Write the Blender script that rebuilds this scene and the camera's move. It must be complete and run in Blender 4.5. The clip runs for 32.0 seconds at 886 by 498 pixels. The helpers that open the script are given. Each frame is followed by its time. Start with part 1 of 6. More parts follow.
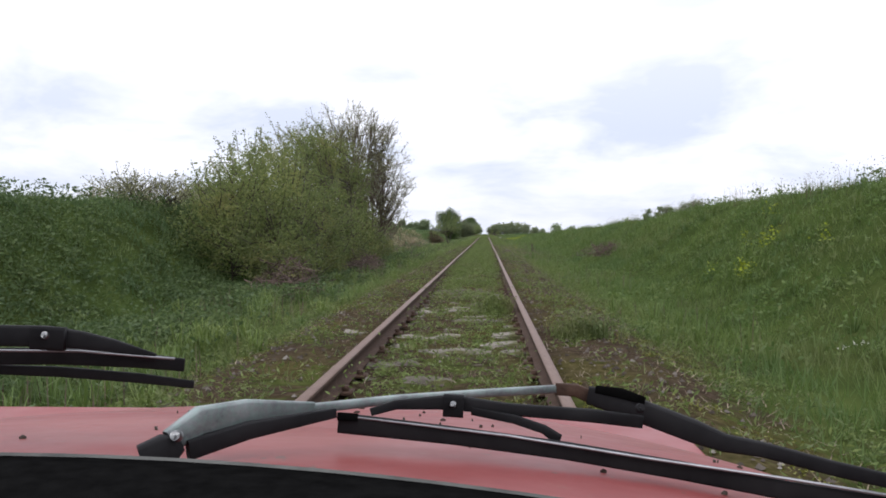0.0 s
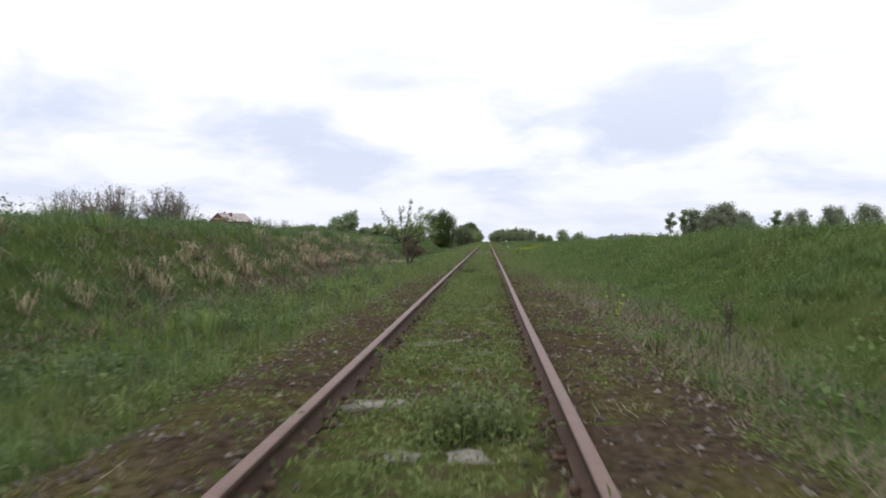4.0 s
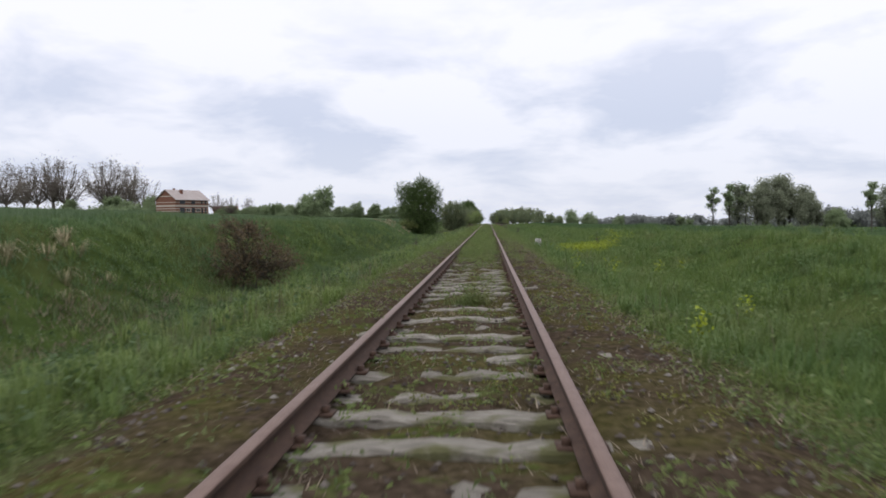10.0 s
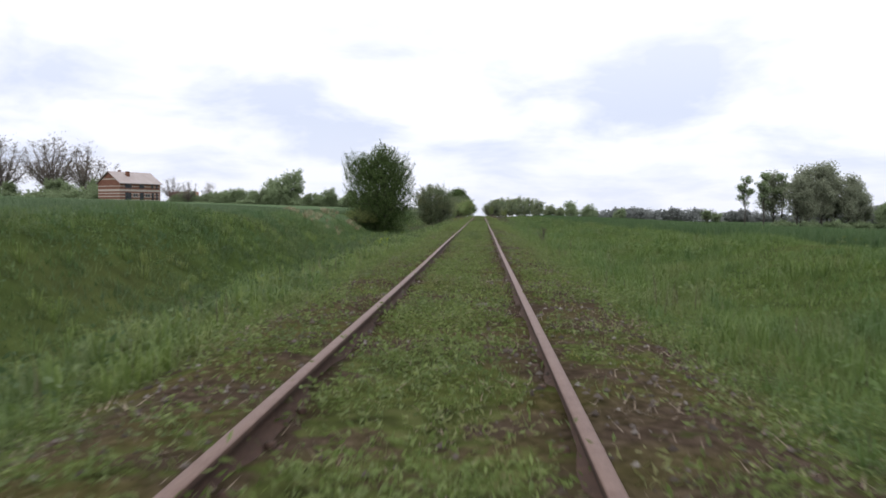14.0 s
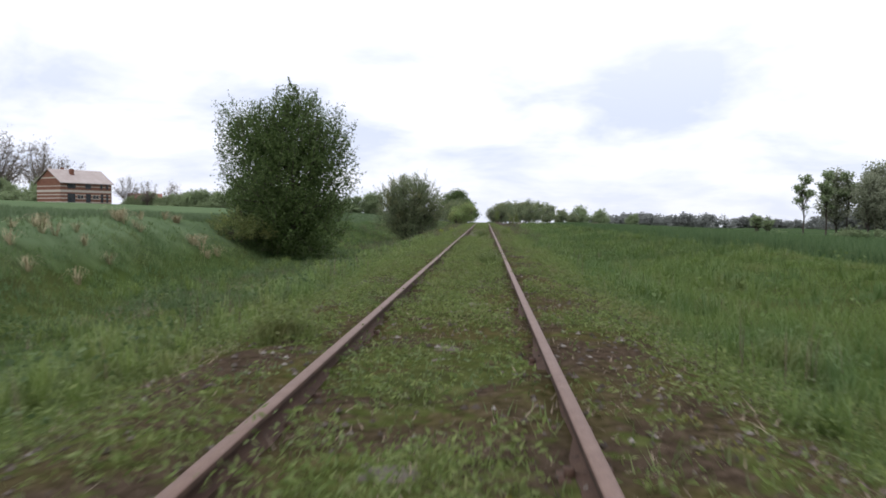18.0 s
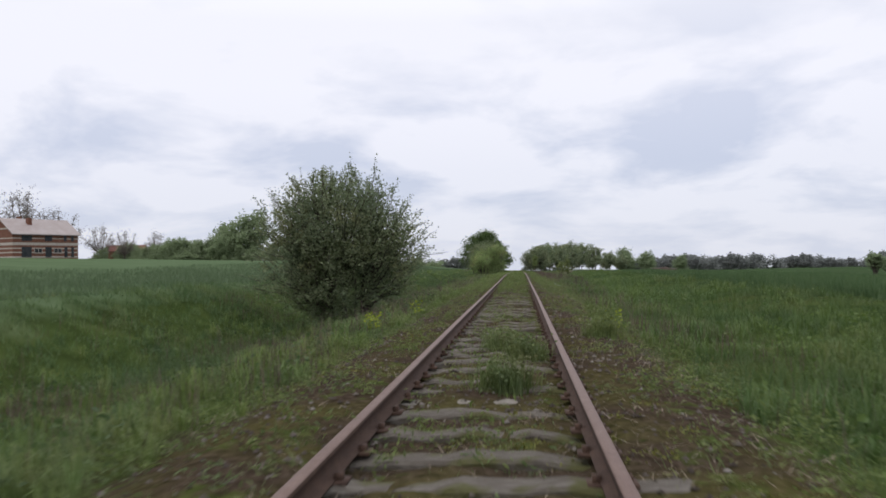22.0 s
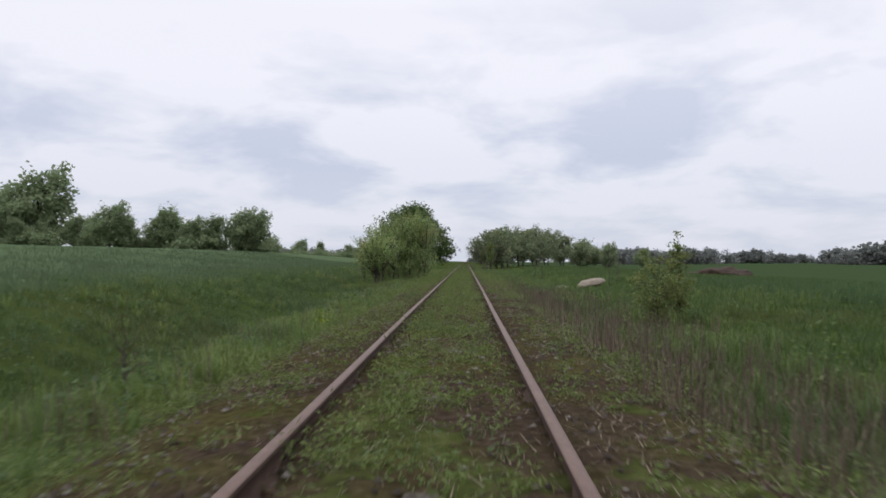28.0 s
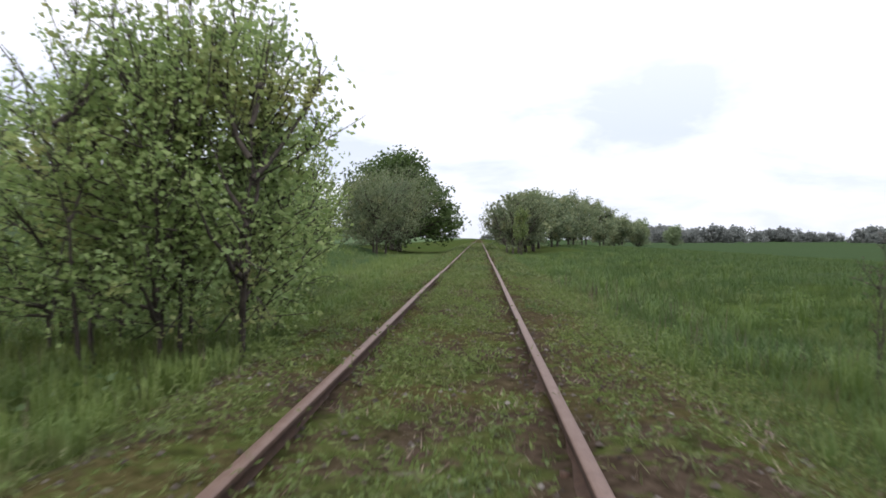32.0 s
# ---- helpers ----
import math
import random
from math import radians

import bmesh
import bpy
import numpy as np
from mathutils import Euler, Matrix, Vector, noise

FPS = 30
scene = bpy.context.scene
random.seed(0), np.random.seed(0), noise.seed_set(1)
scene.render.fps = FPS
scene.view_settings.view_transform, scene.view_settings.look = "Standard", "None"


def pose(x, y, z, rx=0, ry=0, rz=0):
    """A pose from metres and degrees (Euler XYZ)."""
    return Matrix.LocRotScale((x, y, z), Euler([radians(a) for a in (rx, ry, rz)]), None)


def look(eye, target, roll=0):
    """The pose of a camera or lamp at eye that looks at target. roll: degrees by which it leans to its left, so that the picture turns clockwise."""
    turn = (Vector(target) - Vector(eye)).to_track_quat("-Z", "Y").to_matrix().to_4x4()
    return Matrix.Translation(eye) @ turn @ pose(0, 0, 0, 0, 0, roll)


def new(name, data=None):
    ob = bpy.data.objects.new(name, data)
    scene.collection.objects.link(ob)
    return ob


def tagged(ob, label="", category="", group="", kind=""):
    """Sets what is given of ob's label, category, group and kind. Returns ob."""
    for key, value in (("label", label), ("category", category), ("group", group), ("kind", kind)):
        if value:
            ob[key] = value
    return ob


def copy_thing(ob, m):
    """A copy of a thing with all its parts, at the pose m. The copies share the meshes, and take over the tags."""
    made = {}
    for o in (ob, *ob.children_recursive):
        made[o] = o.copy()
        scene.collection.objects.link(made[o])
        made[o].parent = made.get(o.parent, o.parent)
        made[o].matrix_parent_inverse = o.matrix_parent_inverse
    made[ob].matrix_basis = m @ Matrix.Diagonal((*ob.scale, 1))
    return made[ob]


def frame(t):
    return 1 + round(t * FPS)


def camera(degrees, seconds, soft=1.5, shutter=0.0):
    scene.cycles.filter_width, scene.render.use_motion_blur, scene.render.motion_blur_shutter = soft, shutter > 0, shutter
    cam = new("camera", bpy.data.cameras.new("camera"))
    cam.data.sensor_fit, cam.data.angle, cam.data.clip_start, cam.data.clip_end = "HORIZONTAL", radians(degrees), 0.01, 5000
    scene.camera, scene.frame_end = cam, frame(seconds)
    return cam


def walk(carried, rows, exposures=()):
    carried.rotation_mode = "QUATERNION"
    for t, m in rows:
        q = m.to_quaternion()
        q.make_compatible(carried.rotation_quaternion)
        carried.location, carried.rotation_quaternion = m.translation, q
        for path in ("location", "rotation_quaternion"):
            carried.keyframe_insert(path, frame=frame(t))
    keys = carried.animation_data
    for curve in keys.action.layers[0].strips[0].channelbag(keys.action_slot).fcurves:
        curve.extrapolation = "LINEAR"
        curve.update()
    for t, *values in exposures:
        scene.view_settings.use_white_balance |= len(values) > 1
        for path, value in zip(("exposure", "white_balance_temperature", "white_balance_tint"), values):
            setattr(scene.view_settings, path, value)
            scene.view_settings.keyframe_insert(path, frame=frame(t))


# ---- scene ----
EXPOSURES = [(0.0, 0.0), (4.0, -0.08), (7.0, -0.18), (10.0, -0.25), (13.0, -0.08), (16.0, 0.0), (20.0, 0.0), (21.0, -0.05), (22.0, -0.35), (24.0, -0.48), (25.0, -0.5), (28.0, -0.4), (30.0, -0.3), (31.0, -0.2), (32.0, 0.12)]

# the camera rides at eye level in a small car on the rails
cam = camera(60.2, 32.0, soft=1.7, shutter=0.2)
WAY = [  # seconds, place, then yaw, pitch and roll in degrees
    (0.000, 0.308, 0.00, 0.953, 3.22, -1.30, -0.35),
    (0.034, 0.308, 0.00, 0.953, 3.22, -1.30, -0.35),
    (0.100, 0.306, 0.89, 0.955, 3.20, -1.30, -0.32),
    (0.500, 0.299, 4.47, 0.963, 3.15, -1.31, -0.19),
    (1.000, 0.303, 8.98, 0.949, 3.09, -1.13, -0.29),
    (1.500, 0.291, 13.53, 0.930, 3.12, -1.89, -0.01),
    (2.000, 0.292, 18.24, 0.936, 2.92, -2.19, -0.10),
    (2.500, 0.301, 22.85, 0.952, 3.07, -2.22, -0.65),
    (3.000, 0.300, 27.53, 0.955, 3.35, -1.63, -0.44),
    (3.500, 0.304, 32.11, 0.947, 3.38, -1.12, -0.75),
    (4.000, 0.302, 36.65, 0.959, 3.34, -0.78, -0.44),
    (4.500, 0.298, 41.15, 0.957, 3.39, -0.53, -0.29),
    (6.500, 0.288, 58.89, 0.976, 4.17, -1.13, 0.16),
    (7.000, 0.290, 63.18, 0.971, 4.44, -1.39, 0.56),
    (7.500, 0.295, 67.36, 0.963, 4.66, -1.49, 0.68),
    (8.000, 0.305, 71.47, 0.962, 4.50, -1.28, 0.37),
    (8.500, 0.309, 75.43, 0.959, 3.91, -1.02, 0.20),
    (9.000, 0.305, 79.34, 0.959, 3.32, -0.82, -0.06),
    (9.500, 0.292, 83.38, 0.971, 3.19, -1.47, -0.25),
    (10.000, 0.294, 87.63, 0.976, 3.41, -2.19, -0.55),
    (10.500, 0.296, 92.06, 0.973, 3.67, -2.63, -0.67),
    (11.000, 0.304, 96.43, 0.978, 3.62, -2.65, -0.64),
    (11.500, 0.304, 100.60, 0.968, 3.37, -2.60, -0.54),
    (12.000, 0.294, 104.82, 0.966, 3.03, -2.50, -0.36),
    (12.500, 0.289, 108.99, 0.958, 2.85, -2.35, -0.11),
    (13.000, 0.296, 113.38, 0.951, 2.73, -2.40, 0.01),
    (13.500, 0.294, 117.48, 0.952, 2.82, -2.70, 0.11),
    (15.500, 0.295, 133.80, 0.948, 2.91, -3.04, 0.23),
    (16.000, 0.300, 138.00, 0.943, 3.04, -2.81, -0.10),
    (16.500, 0.296, 142.13, 0.950, 3.37, -2.33, 0.04),
    (17.000, 0.294, 146.25, 0.947, 3.54, -1.87, 0.38),
    (17.500, 0.298, 150.35, 0.943, 3.53, -2.23, 0.54),
    (18.000, 0.312, 154.59, 0.941, 3.14, -2.52, 0.30),
    (18.500, 0.318, 158.81, 0.932, 1.97, -2.08, 0.36),
    (19.000, 0.311, 163.15, 0.941, 1.53, -1.65, 0.05),
    (19.500, 0.305, 167.35, 0.953, 3.35, -1.57, -0.14),
    (20.000, 0.308, 171.53, 0.954, 4.45, -1.32, -0.56),
    (20.500, 0.293, 175.75, 0.982, 4.82, -2.22, -0.66),
    (21.000, 0.294, 180.10, 0.997, 4.97, -1.84, -0.63),
    (21.500, 0.288, 184.51, 0.994, 5.44, 0.08, -0.70),
    (22.000, 0.304, 189.12, 0.988, 5.73, 1.01, -1.06),
    (22.500, 0.301, 193.46, 0.986, 5.39, 1.54, -1.21),
    (23.000, 0.278, 197.51, 1.041, 4.27, 1.55, 0.10),
    (23.500, 0.285, 201.79, 0.984, 2.65, 1.90, 0.11),
    (24.000, 0.288, 206.25, 0.995, 1.72, 1.62, 1.21),
    (24.500, 0.296, 210.82, 0.988, 1.27, 1.31, 1.98),
    (25.000, 0.315, 215.48, 0.967, 1.08, 0.76, 2.05),
    (25.500, 0.303, 220.18, 0.995, 2.10, -1.16, 1.30),
    (27.500, 0.263, 239.27, 0.940, 3.08, 0.49, -0.25),
    (28.000, 0.249, 244.14, 0.929, 1.70, 0.79, -0.13),
    (28.500, 0.274, 248.94, 0.906, 0.98, 0.89, -0.24),
    (29.000, 0.281, 253.58, 0.905, 0.65, 0.52, -0.16),
    (29.500, 0.278, 258.06, 0.927, 1.78, -0.19, -0.48),
    (30.000, 0.278, 262.48, 0.942, 2.58, -0.65, -0.60),
    (30.500, 0.287, 266.88, 0.941, 2.87, -1.02, -0.77),
    (31.000, 0.303, 271.29, 0.930, 2.91, -0.79, -0.94),
    (31.500, 0.295, 275.70, 0.949, 2.77, -0.97, -0.63),
    (32.000, 0.274, 280.12, 0.970, 2.72, -0.93, 0.12),
]


def fall(y):
    """Heights are counted from the even grade of the first 235 m; beyond, the line levels out and so sinks below it."""
    y = np.asarray(y, float)
    t = np.clip((y - 235) / 25, 0, 1)
    return -0.010 * (25 * (t**3 - t**4 / 2) + np.clip(y - 260, 0, None)) - 0.0025 * np.clip(y - 360, 0, None)


def riding(x, y, z, yaw, pitch, roll):
    # the rows count height and pitch from the rails ahead
    slope = float(fall(y + 14.5) - fall(y + 13.5))
    z, pitch = z + float(fall(y + 14)) - 14 * slope, pitch + math.degrees(math.atan(slope))
    return pose(x, y, z, 0, 0, yaw) @ pose(0, 0, 0, 90 + pitch) @ pose(0, 0, 0, 0, 0, roll)


walk(cam, [(t, riding(*row)) for t, *row in WAY], EXPOSURES)

# world, sky and sun: bright, even overcast with soft grey-blue cloud patches
world = bpy.data.worlds.new("world")
scene.world = world
world.use_nodes = True
wn, wl = world.node_tree.nodes, world.node_tree.links
wn.clear()


def wnode(kind, **sets):
    n = wn.new(kind)
    for k, v in sets.items():
        n.inputs[k.replace("_", " ")].default_value = v
    return n


w_out = wn.new("ShaderNodeOutputWorld")
w_bg = wn.new("ShaderNodeBackground")
w_bg.inputs["Strength"].default_value = 1.25
sky = wn.new("ShaderNodeTexSky")
sky.sky_type, sky.sun_disc = "NISHITA", False
sky.sun_elevation, sky.sun_rotation = radians(52), radians(-140)
sky_gain = wn.new("ShaderNodeVectorMath")
sky_gain.operation = "SCALE"
sky_gain.inputs["Scale"].default_value = 0.1
w_co = wn.new("ShaderNodeTexCoord")
w_sep = wn.new("ShaderNodeSeparateXYZ")
wl.new(w_co.outputs["Generated"], w_sep.inputs[0])
w_up = wn.new("ShaderNodeMath")
w_up.operation = "MAXIMUM"
wl.new(w_sep.outputs["Z"], w_up.inputs[0])
w_up.inputs[1].default_value = 0.0
w_lift = wn.new("ShaderNodeMath")
w_lift.operation = "ADD"
wl.new(w_up.outputs[0], w_lift.inputs[0])
w_lift.inputs[1].default_value = 0.26
w_div = wn.new("ShaderNodeVectorMath")
w_div.operation = "DIVIDE"
w_cmb = wn.new("ShaderNodeCombineXYZ")
for k in range(3):
    wl.new(w_lift.outputs[0], w_cmb.inputs[k])
wl.new(w_co.outputs["Generated"], w_div.inputs[0])
wl.new(w_cmb.outputs[0], w_div.inputs[1])
cloud = wn.new("ShaderNodeTexNoise")
cloud.inputs["Scale"].default_value = 1.9
cloud.inputs["Detail"].default_value = 5.0
cloud.inputs["Roughness"].default_value = 0.55
cloud.inputs["Distortion"].default_value = 0.25
w_map = wn.new("ShaderNodeMapping")
w_map.inputs["Location"].default_value = (0.35, 1.7, 0.0)
w_map.inputs["Scale"].default_value = (1.0, 1.0, 0.25)
wl.new(w_div.outputs[0], w_map.inputs["Vector"])
wl.new(w_map.outputs[0], cloud.inputs["Vector"])
ramp = wn.new("ShaderNodeValToRGB")
ramp.color_ramp.elements[0].position, ramp.color_ramp.elements[0].color = 0.37, (0.57, 0.63, 0.81, 1)
ramp.color_ramp.elements[1].position, ramp.color_ramp.elements[1].color = 0.545, (0.955, 0.96, 1.06, 1)
wl.new(cloud.outputs["Fac"], ramp.inputs[0])
# towards the horizon the cloud deck thickens to an even pale grey
haze = wn.new("ShaderNodeMapRange")
haze.inputs["From Min"].default_value, haze.inputs["From Max"].default_value = 0.0, 0.22
haze.inputs["To Min"].default_value, haze.inputs["To Max"].default_value = 0.72, 0.0
wl.new(w_up.outputs[0], haze.inputs["Value"])
hmix = wn.new("ShaderNodeMixRGB")
hmix.inputs[2].default_value = (0.735, 0.765, 0.87, 1)
wl.new(haze.outputs[0], hmix.inputs[0])
wl.new(ramp.outputs[0], hmix.inputs[1])
zen = wn.new("ShaderNodeMapRange")
zen.inputs["From Min"].default_value, zen.inputs["From Max"].default_value = 0.12, 0.32
zen.inputs["To Min"].default_value, zen.inputs["To Max"].default_value = 0.0, 0.75
wl.new(w_up.outputs[0], zen.inputs["Value"])
zmix = wn.new("ShaderNodeMixRGB")
zmix.inputs[2].default_value = (1.0, 1.0, 1.08, 1)
wl.new(zen.outputs[0], zmix.inputs[0])
wl.new(hmix.outputs[0], zmix.inputs[1])
wmix = wn.new("ShaderNodeMixRGB")
wmix.inputs[0].default_value = 0.93
wl.new(sky.outputs[0], sky_gain.inputs[0])
wl.new(sky_gain.outputs[0], wmix.inputs[1])
wl.new(zmix.outputs[0], wmix.inputs[2])
# an overcast sky grows brighter towards the zenith
w_top = wn.new("ShaderNodeMapRange")
w_top.inputs["From Min"].default_value, w_top.inputs["From Max"].default_value = 0.3, 1.0
w_top.inputs["To Min"].default_value, w_top.inputs["To Max"].default_value = 1.0, 2.3
wl.new(w_up.outputs[0], w_top.inputs["Value"])
w_rise = wn.new("ShaderNodeVectorMath")
w_rise.operation = "SCALE"
wl.new(wmix.outputs[0], w_rise.inputs[0])
wl.new(w_top.outputs[0], w_rise.inputs["Scale"])
wl.new(w_rise.outputs[0], w_bg.inputs["Color"])
wl.new(w_bg.outputs[0], w_out.inputs[0])

sun = new("sun", bpy.data.lights.new("sun", "SUN"))
sun.data.energy, sun.data.angle, sun.data.color = 1.0, radians(30), (1.0, 0.96, 0.9)
sun.matrix_world = look((-40, -50, 90), (0, 0, 0))

# ---- materials ----


class Mat:
    """A node material with a few short-hands."""

    def __init__(self, name, rough=0.8, metal=0.0, spec=0.3):
        self.m = bpy.data.materials.new(name)
        self.m.use_nodes = True
        self.t = self.m.node_tree
        self.n, self.l = self.t.nodes, self.t.links
        self.b = self.n["Principled BSDF"]
        self.b.inputs["Roughness"].default_value = rough
        self.b.inputs["Metallic"].default_value = metal
        self.b.inputs["Specular IOR Level"].default_value = spec
        self.co = self.n.new("ShaderNodeTexCoord").outputs["Object"]

    def noise(self, scale, detail=3.0, rough=0.55, stretch=None):
        t = self.n.new("ShaderNodeTexNoise")
        t.inputs["Scale"].default_value, t.inputs["Detail"].default_value = scale, detail
        t.inputs["Roughness"].default_value = rough
        src = self.co
        if stretch:
            m = self.n.new("ShaderNodeMapping")
            m.inputs["Scale"].default_value = stretch
            self.l.new(src, m.inputs["Vector"])
            src = m.outputs[0]
        self.l.new(src, t.inputs["Vector"])
        return t.outputs["Fac"]

    def ramp(self, fac, *stops):
        r = self.n.new("ShaderNodeValToRGB")
        els = r.color_ramp.elements
        while len(els) < len(stops):
            els.new(0.5)
        for e, (p, c) in zip(els, stops):
            e.position, e.color = p, (*c, 1)
        self.l.new(fac, r.inputs[0])
        return r.outputs[0]

    def mix(self, fac, a, b, mode="MIX"):
        m = self.n.new("ShaderNodeMixRGB")
        m.blend_type = mode
        for k, v in enumerate((fac, a, b)):
            if isinstance(v, (int, float)):
                m.inputs[k].default_value = v if k == 0 else (v, v, v, 1)
            elif isinstance(v, tuple):
                m.inputs[k].default_value = (*v, 1)
            else:
                self.l.new(v, m.inputs[k])
        return m.outputs[0]

    def rng(self, v, a, b, c=0.0, d=1.0):
        m = self.n.new("ShaderNodeMapRange")
        for k, x in zip(("From Min", "From Max", "To Min", "To Max"), (a, b, c, d)):
            m.inputs[k].default_value = x
        self.l.new(v, m.inputs["Value"])
        return m.outputs[0]

    def math(self, op, a, b):
        m = self.n.new("ShaderNodeMath")
        m.operation = op
        for k, v in enumerate((a, b)):
            if isinstance(v, (int, float)):
                m.inputs[k].default_value = v
            else:
                self.l.new(v, m.inputs[k])
        return m.outputs[0]

    def xyz(self):
        s = self.n.new("ShaderNodeSeparateXYZ")
        self.l.new(self.co, s.inputs[0])
        return s.outputs

    def island(self):
        return self.n.new("ShaderNodeNewGeometry").outputs["Random Per Island"]

    def each(self):
        return self.n.new("ShaderNodeObjectInfo").outputs["Random"]

    def colour(self, c):
        self.l.new(c, self.b.inputs["Base Color"]) if not isinstance(c, tuple) else setattr(self.b.inputs["Base Color"], "default_value", (*c, 1))
        return self

    def bump(self, h, strength=0.4, dist=0.02):
        b = self.n.new("ShaderNodeBump")
        b.inputs["Strength"].default_value, b.inputs["Distance"].default_value = strength, dist
        self.l.new(h, b.inputs["Height"])
        self.l.new(b.outputs[0], self.b.inputs["Normal"])
        return self

    def leafy(self, colour, share=0.35):
        """Thin leaves: part of the light passes through."""
        tr = self.n.new("ShaderNodeBsdfTranslucent")
        self.l.new(colour, tr.inputs["Color"])
        mx = self.n.new("ShaderNodeMixShader")
        mx.inputs[0].default_value = share
        out = self.n["Material Output"]
        self.l.new(self.b.outputs[0], mx.inputs[1])
        self.l.new(tr.outputs[0], mx.inputs[2])
        self.l.new(mx.outputs[0], out.inputs["Surface"])
        return self


def leaf_mat(name, dark, mid, light, patch=0.6, share=0.42, rough=0.6, cool=None, warm=None):
    """Leaves: each its own tone, in patches that drift to a cooler and a warmer green."""
    m = Mat(name, rough=rough, spec=0.25)
    a = m.ramp(m.island(), (0.0, dark), (0.5, mid), (1.0, light))
    c = m.mix(m.rng(m.noise(patch, 2.0), 0.35, 0.65, 0.0, 0.55), a, mid)
    if cool:
        c = m.mix(m.rng(m.noise(0.55, 3.0), 0.45, 0.62, 0.0, 0.75), c, cool)
    if warm:
        c = m.mix(m.rng(m.noise(0.9, 4.0, 0.6, (1.0, 0.6, 1.0)), 0.52, 0.66, 0.0, 0.7), c, warm)
    return m.colour(c).leafy(c, share).m


M = {}
M["grass"] = leaf_mat("grass", (0.059, 0.082, 0.023), (0.090, 0.126, 0.035), (0.144, 0.169, 0.061), 0.25, cool=(0.059, 0.097, 0.034), warm=(0.149, 0.148, 0.069))
M["lush"] = leaf_mat("lush_grass", (0.067, 0.106, 0.027), (0.094, 0.142, 0.035), (0.126, 0.174, 0.048), 0.2, cool=(0.062, 0.110, 0.034), warm=(0.123, 0.142, 0.051))
M["spring"] = leaf_mat("spring_grass", (0.071, 0.107, 0.027), (0.117, 0.167, 0.041), (0.178, 0.224, 0.066), 0.25, cool=(0.082, 0.134, 0.041), warm=(0.163, 0.178, 0.069))
M["meadow"] = leaf_mat("meadow_grass", (0.047, 0.080, 0.021), (0.066, 0.106, 0.028), (0.090, 0.134, 0.037), 0.15, cool=(0.044, 0.082, 0.026), warm=(0.086, 0.110, 0.038))
M["bank"] = leaf_mat("bank_grass", (0.052, 0.084, 0.026), (0.080, 0.129, 0.043), (0.126, 0.175, 0.059), 0.3, cool=(0.054, 0.103, 0.043), warm=(0.127, 0.154, 0.055))
M["nettle"] = leaf_mat("nettle_leaf", (0.040, 0.064, 0.024), (0.071, 0.111, 0.038), (0.128, 0.169, 0.062), 0.7, cool=(0.058, 0.093, 0.039))
M["bright_weed"] = leaf_mat("bright_weed_leaf", (0.068, 0.099, 0.025), (0.116, 0.160, 0.044), (0.172, 0.209, 0.068), 0.8)
M["dry"] = leaf_mat("dry_grass", (0.071, 0.053, 0.034), (0.120, 0.091, 0.062), (0.193, 0.151, 0.108), 0.3, 0.15, warm=(0.088, 0.062, 0.038), cool=(0.088, 0.081, 0.046))
M["straw"] = leaf_mat("straw", (0.140, 0.116, 0.065), (0.252, 0.212, 0.126), (0.381, 0.336, 0.210), 0.5, 0.15, warm=(0.168, 0.127, 0.069), cool=(0.146, 0.142, 0.069))
M["weed"] = leaf_mat("weed_leaf", (0.066, 0.088, 0.025), (0.109, 0.142, 0.042), (0.174, 0.200, 0.074), 0.8, cool=(0.079, 0.115, 0.046), warm=(0.151, 0.134, 0.059))
M["crop"] = leaf_mat("young_wheat", (0.031, 0.068, 0.024), (0.064, 0.110, 0.042), (0.108, 0.155, 0.063), 0.1)
M["pale_crop"] = leaf_mat("pale_wheat", (0.057, 0.092, 0.042), (0.086, 0.126, 0.062), (0.121, 0.164, 0.088), 0.1)
M["stem"] = leaf_mat("dead_stem", (0.041, 0.027, 0.023), (0.086, 0.059, 0.047), (0.151, 0.104, 0.083), 1.0, 0.0)
M["litter"] = leaf_mat("dead_litter", (0.084, 0.062, 0.044), (0.150, 0.116, 0.082), (0.252, 0.204, 0.146), 0.8, 0.1)
M["moss"] = leaf_mat("moss", (0.063, 0.067, 0.011), (0.105, 0.110, 0.019), (0.160, 0.161, 0.036), 0.9, 0.2)
M["yellow"] = leaf_mat("yellow_flower", (0.140, 0.167, 0.009), (0.200, 0.245, 0.014), (0.260, 0.321, 0.029), 1.0, 0.2)
M["white"] = leaf_mat("white_petal", (0.50, 0.50, 0.46), (0.60, 0.60, 0.56), (0.70, 0.70, 0.66), 1.0, 0.3)
M["leaf_shrub"] = leaf_mat("shrub_leaf", (0.078, 0.104, 0.034), (0.150, 0.185, 0.058), (0.255, 0.284, 0.102), 0.9, 0.54, cool=(0.116, 0.150, 0.060), warm=(0.219, 0.208, 0.072))
M["leaf_grey"] = leaf_mat("willow_leaf", (0.117, 0.125, 0.066), (0.200, 0.207, 0.114), (0.337, 0.325, 0.205), 0.9, 0.35)
M["leaf_bud"] = leaf_mat("opening_buds", (0.120, 0.100, 0.085), (0.175, 0.150, 0.125), (0.240, 0.215, 0.175), 0.2, 0.3)
M["leaf_dark"] = leaf_mat("poplar_leaf", (0.034, 0.058, 0.020), (0.070, 0.110, 0.031), (0.122, 0.169, 0.058), 0.7, 0.48)
M["leaf_apple"] = leaf_mat("apple_leaf", (0.099, 0.140, 0.044), (0.174, 0.232, 0.078), (0.301, 0.351, 0.156), 1.2, 0.54, warm=(0.225, 0.223, 0.063))
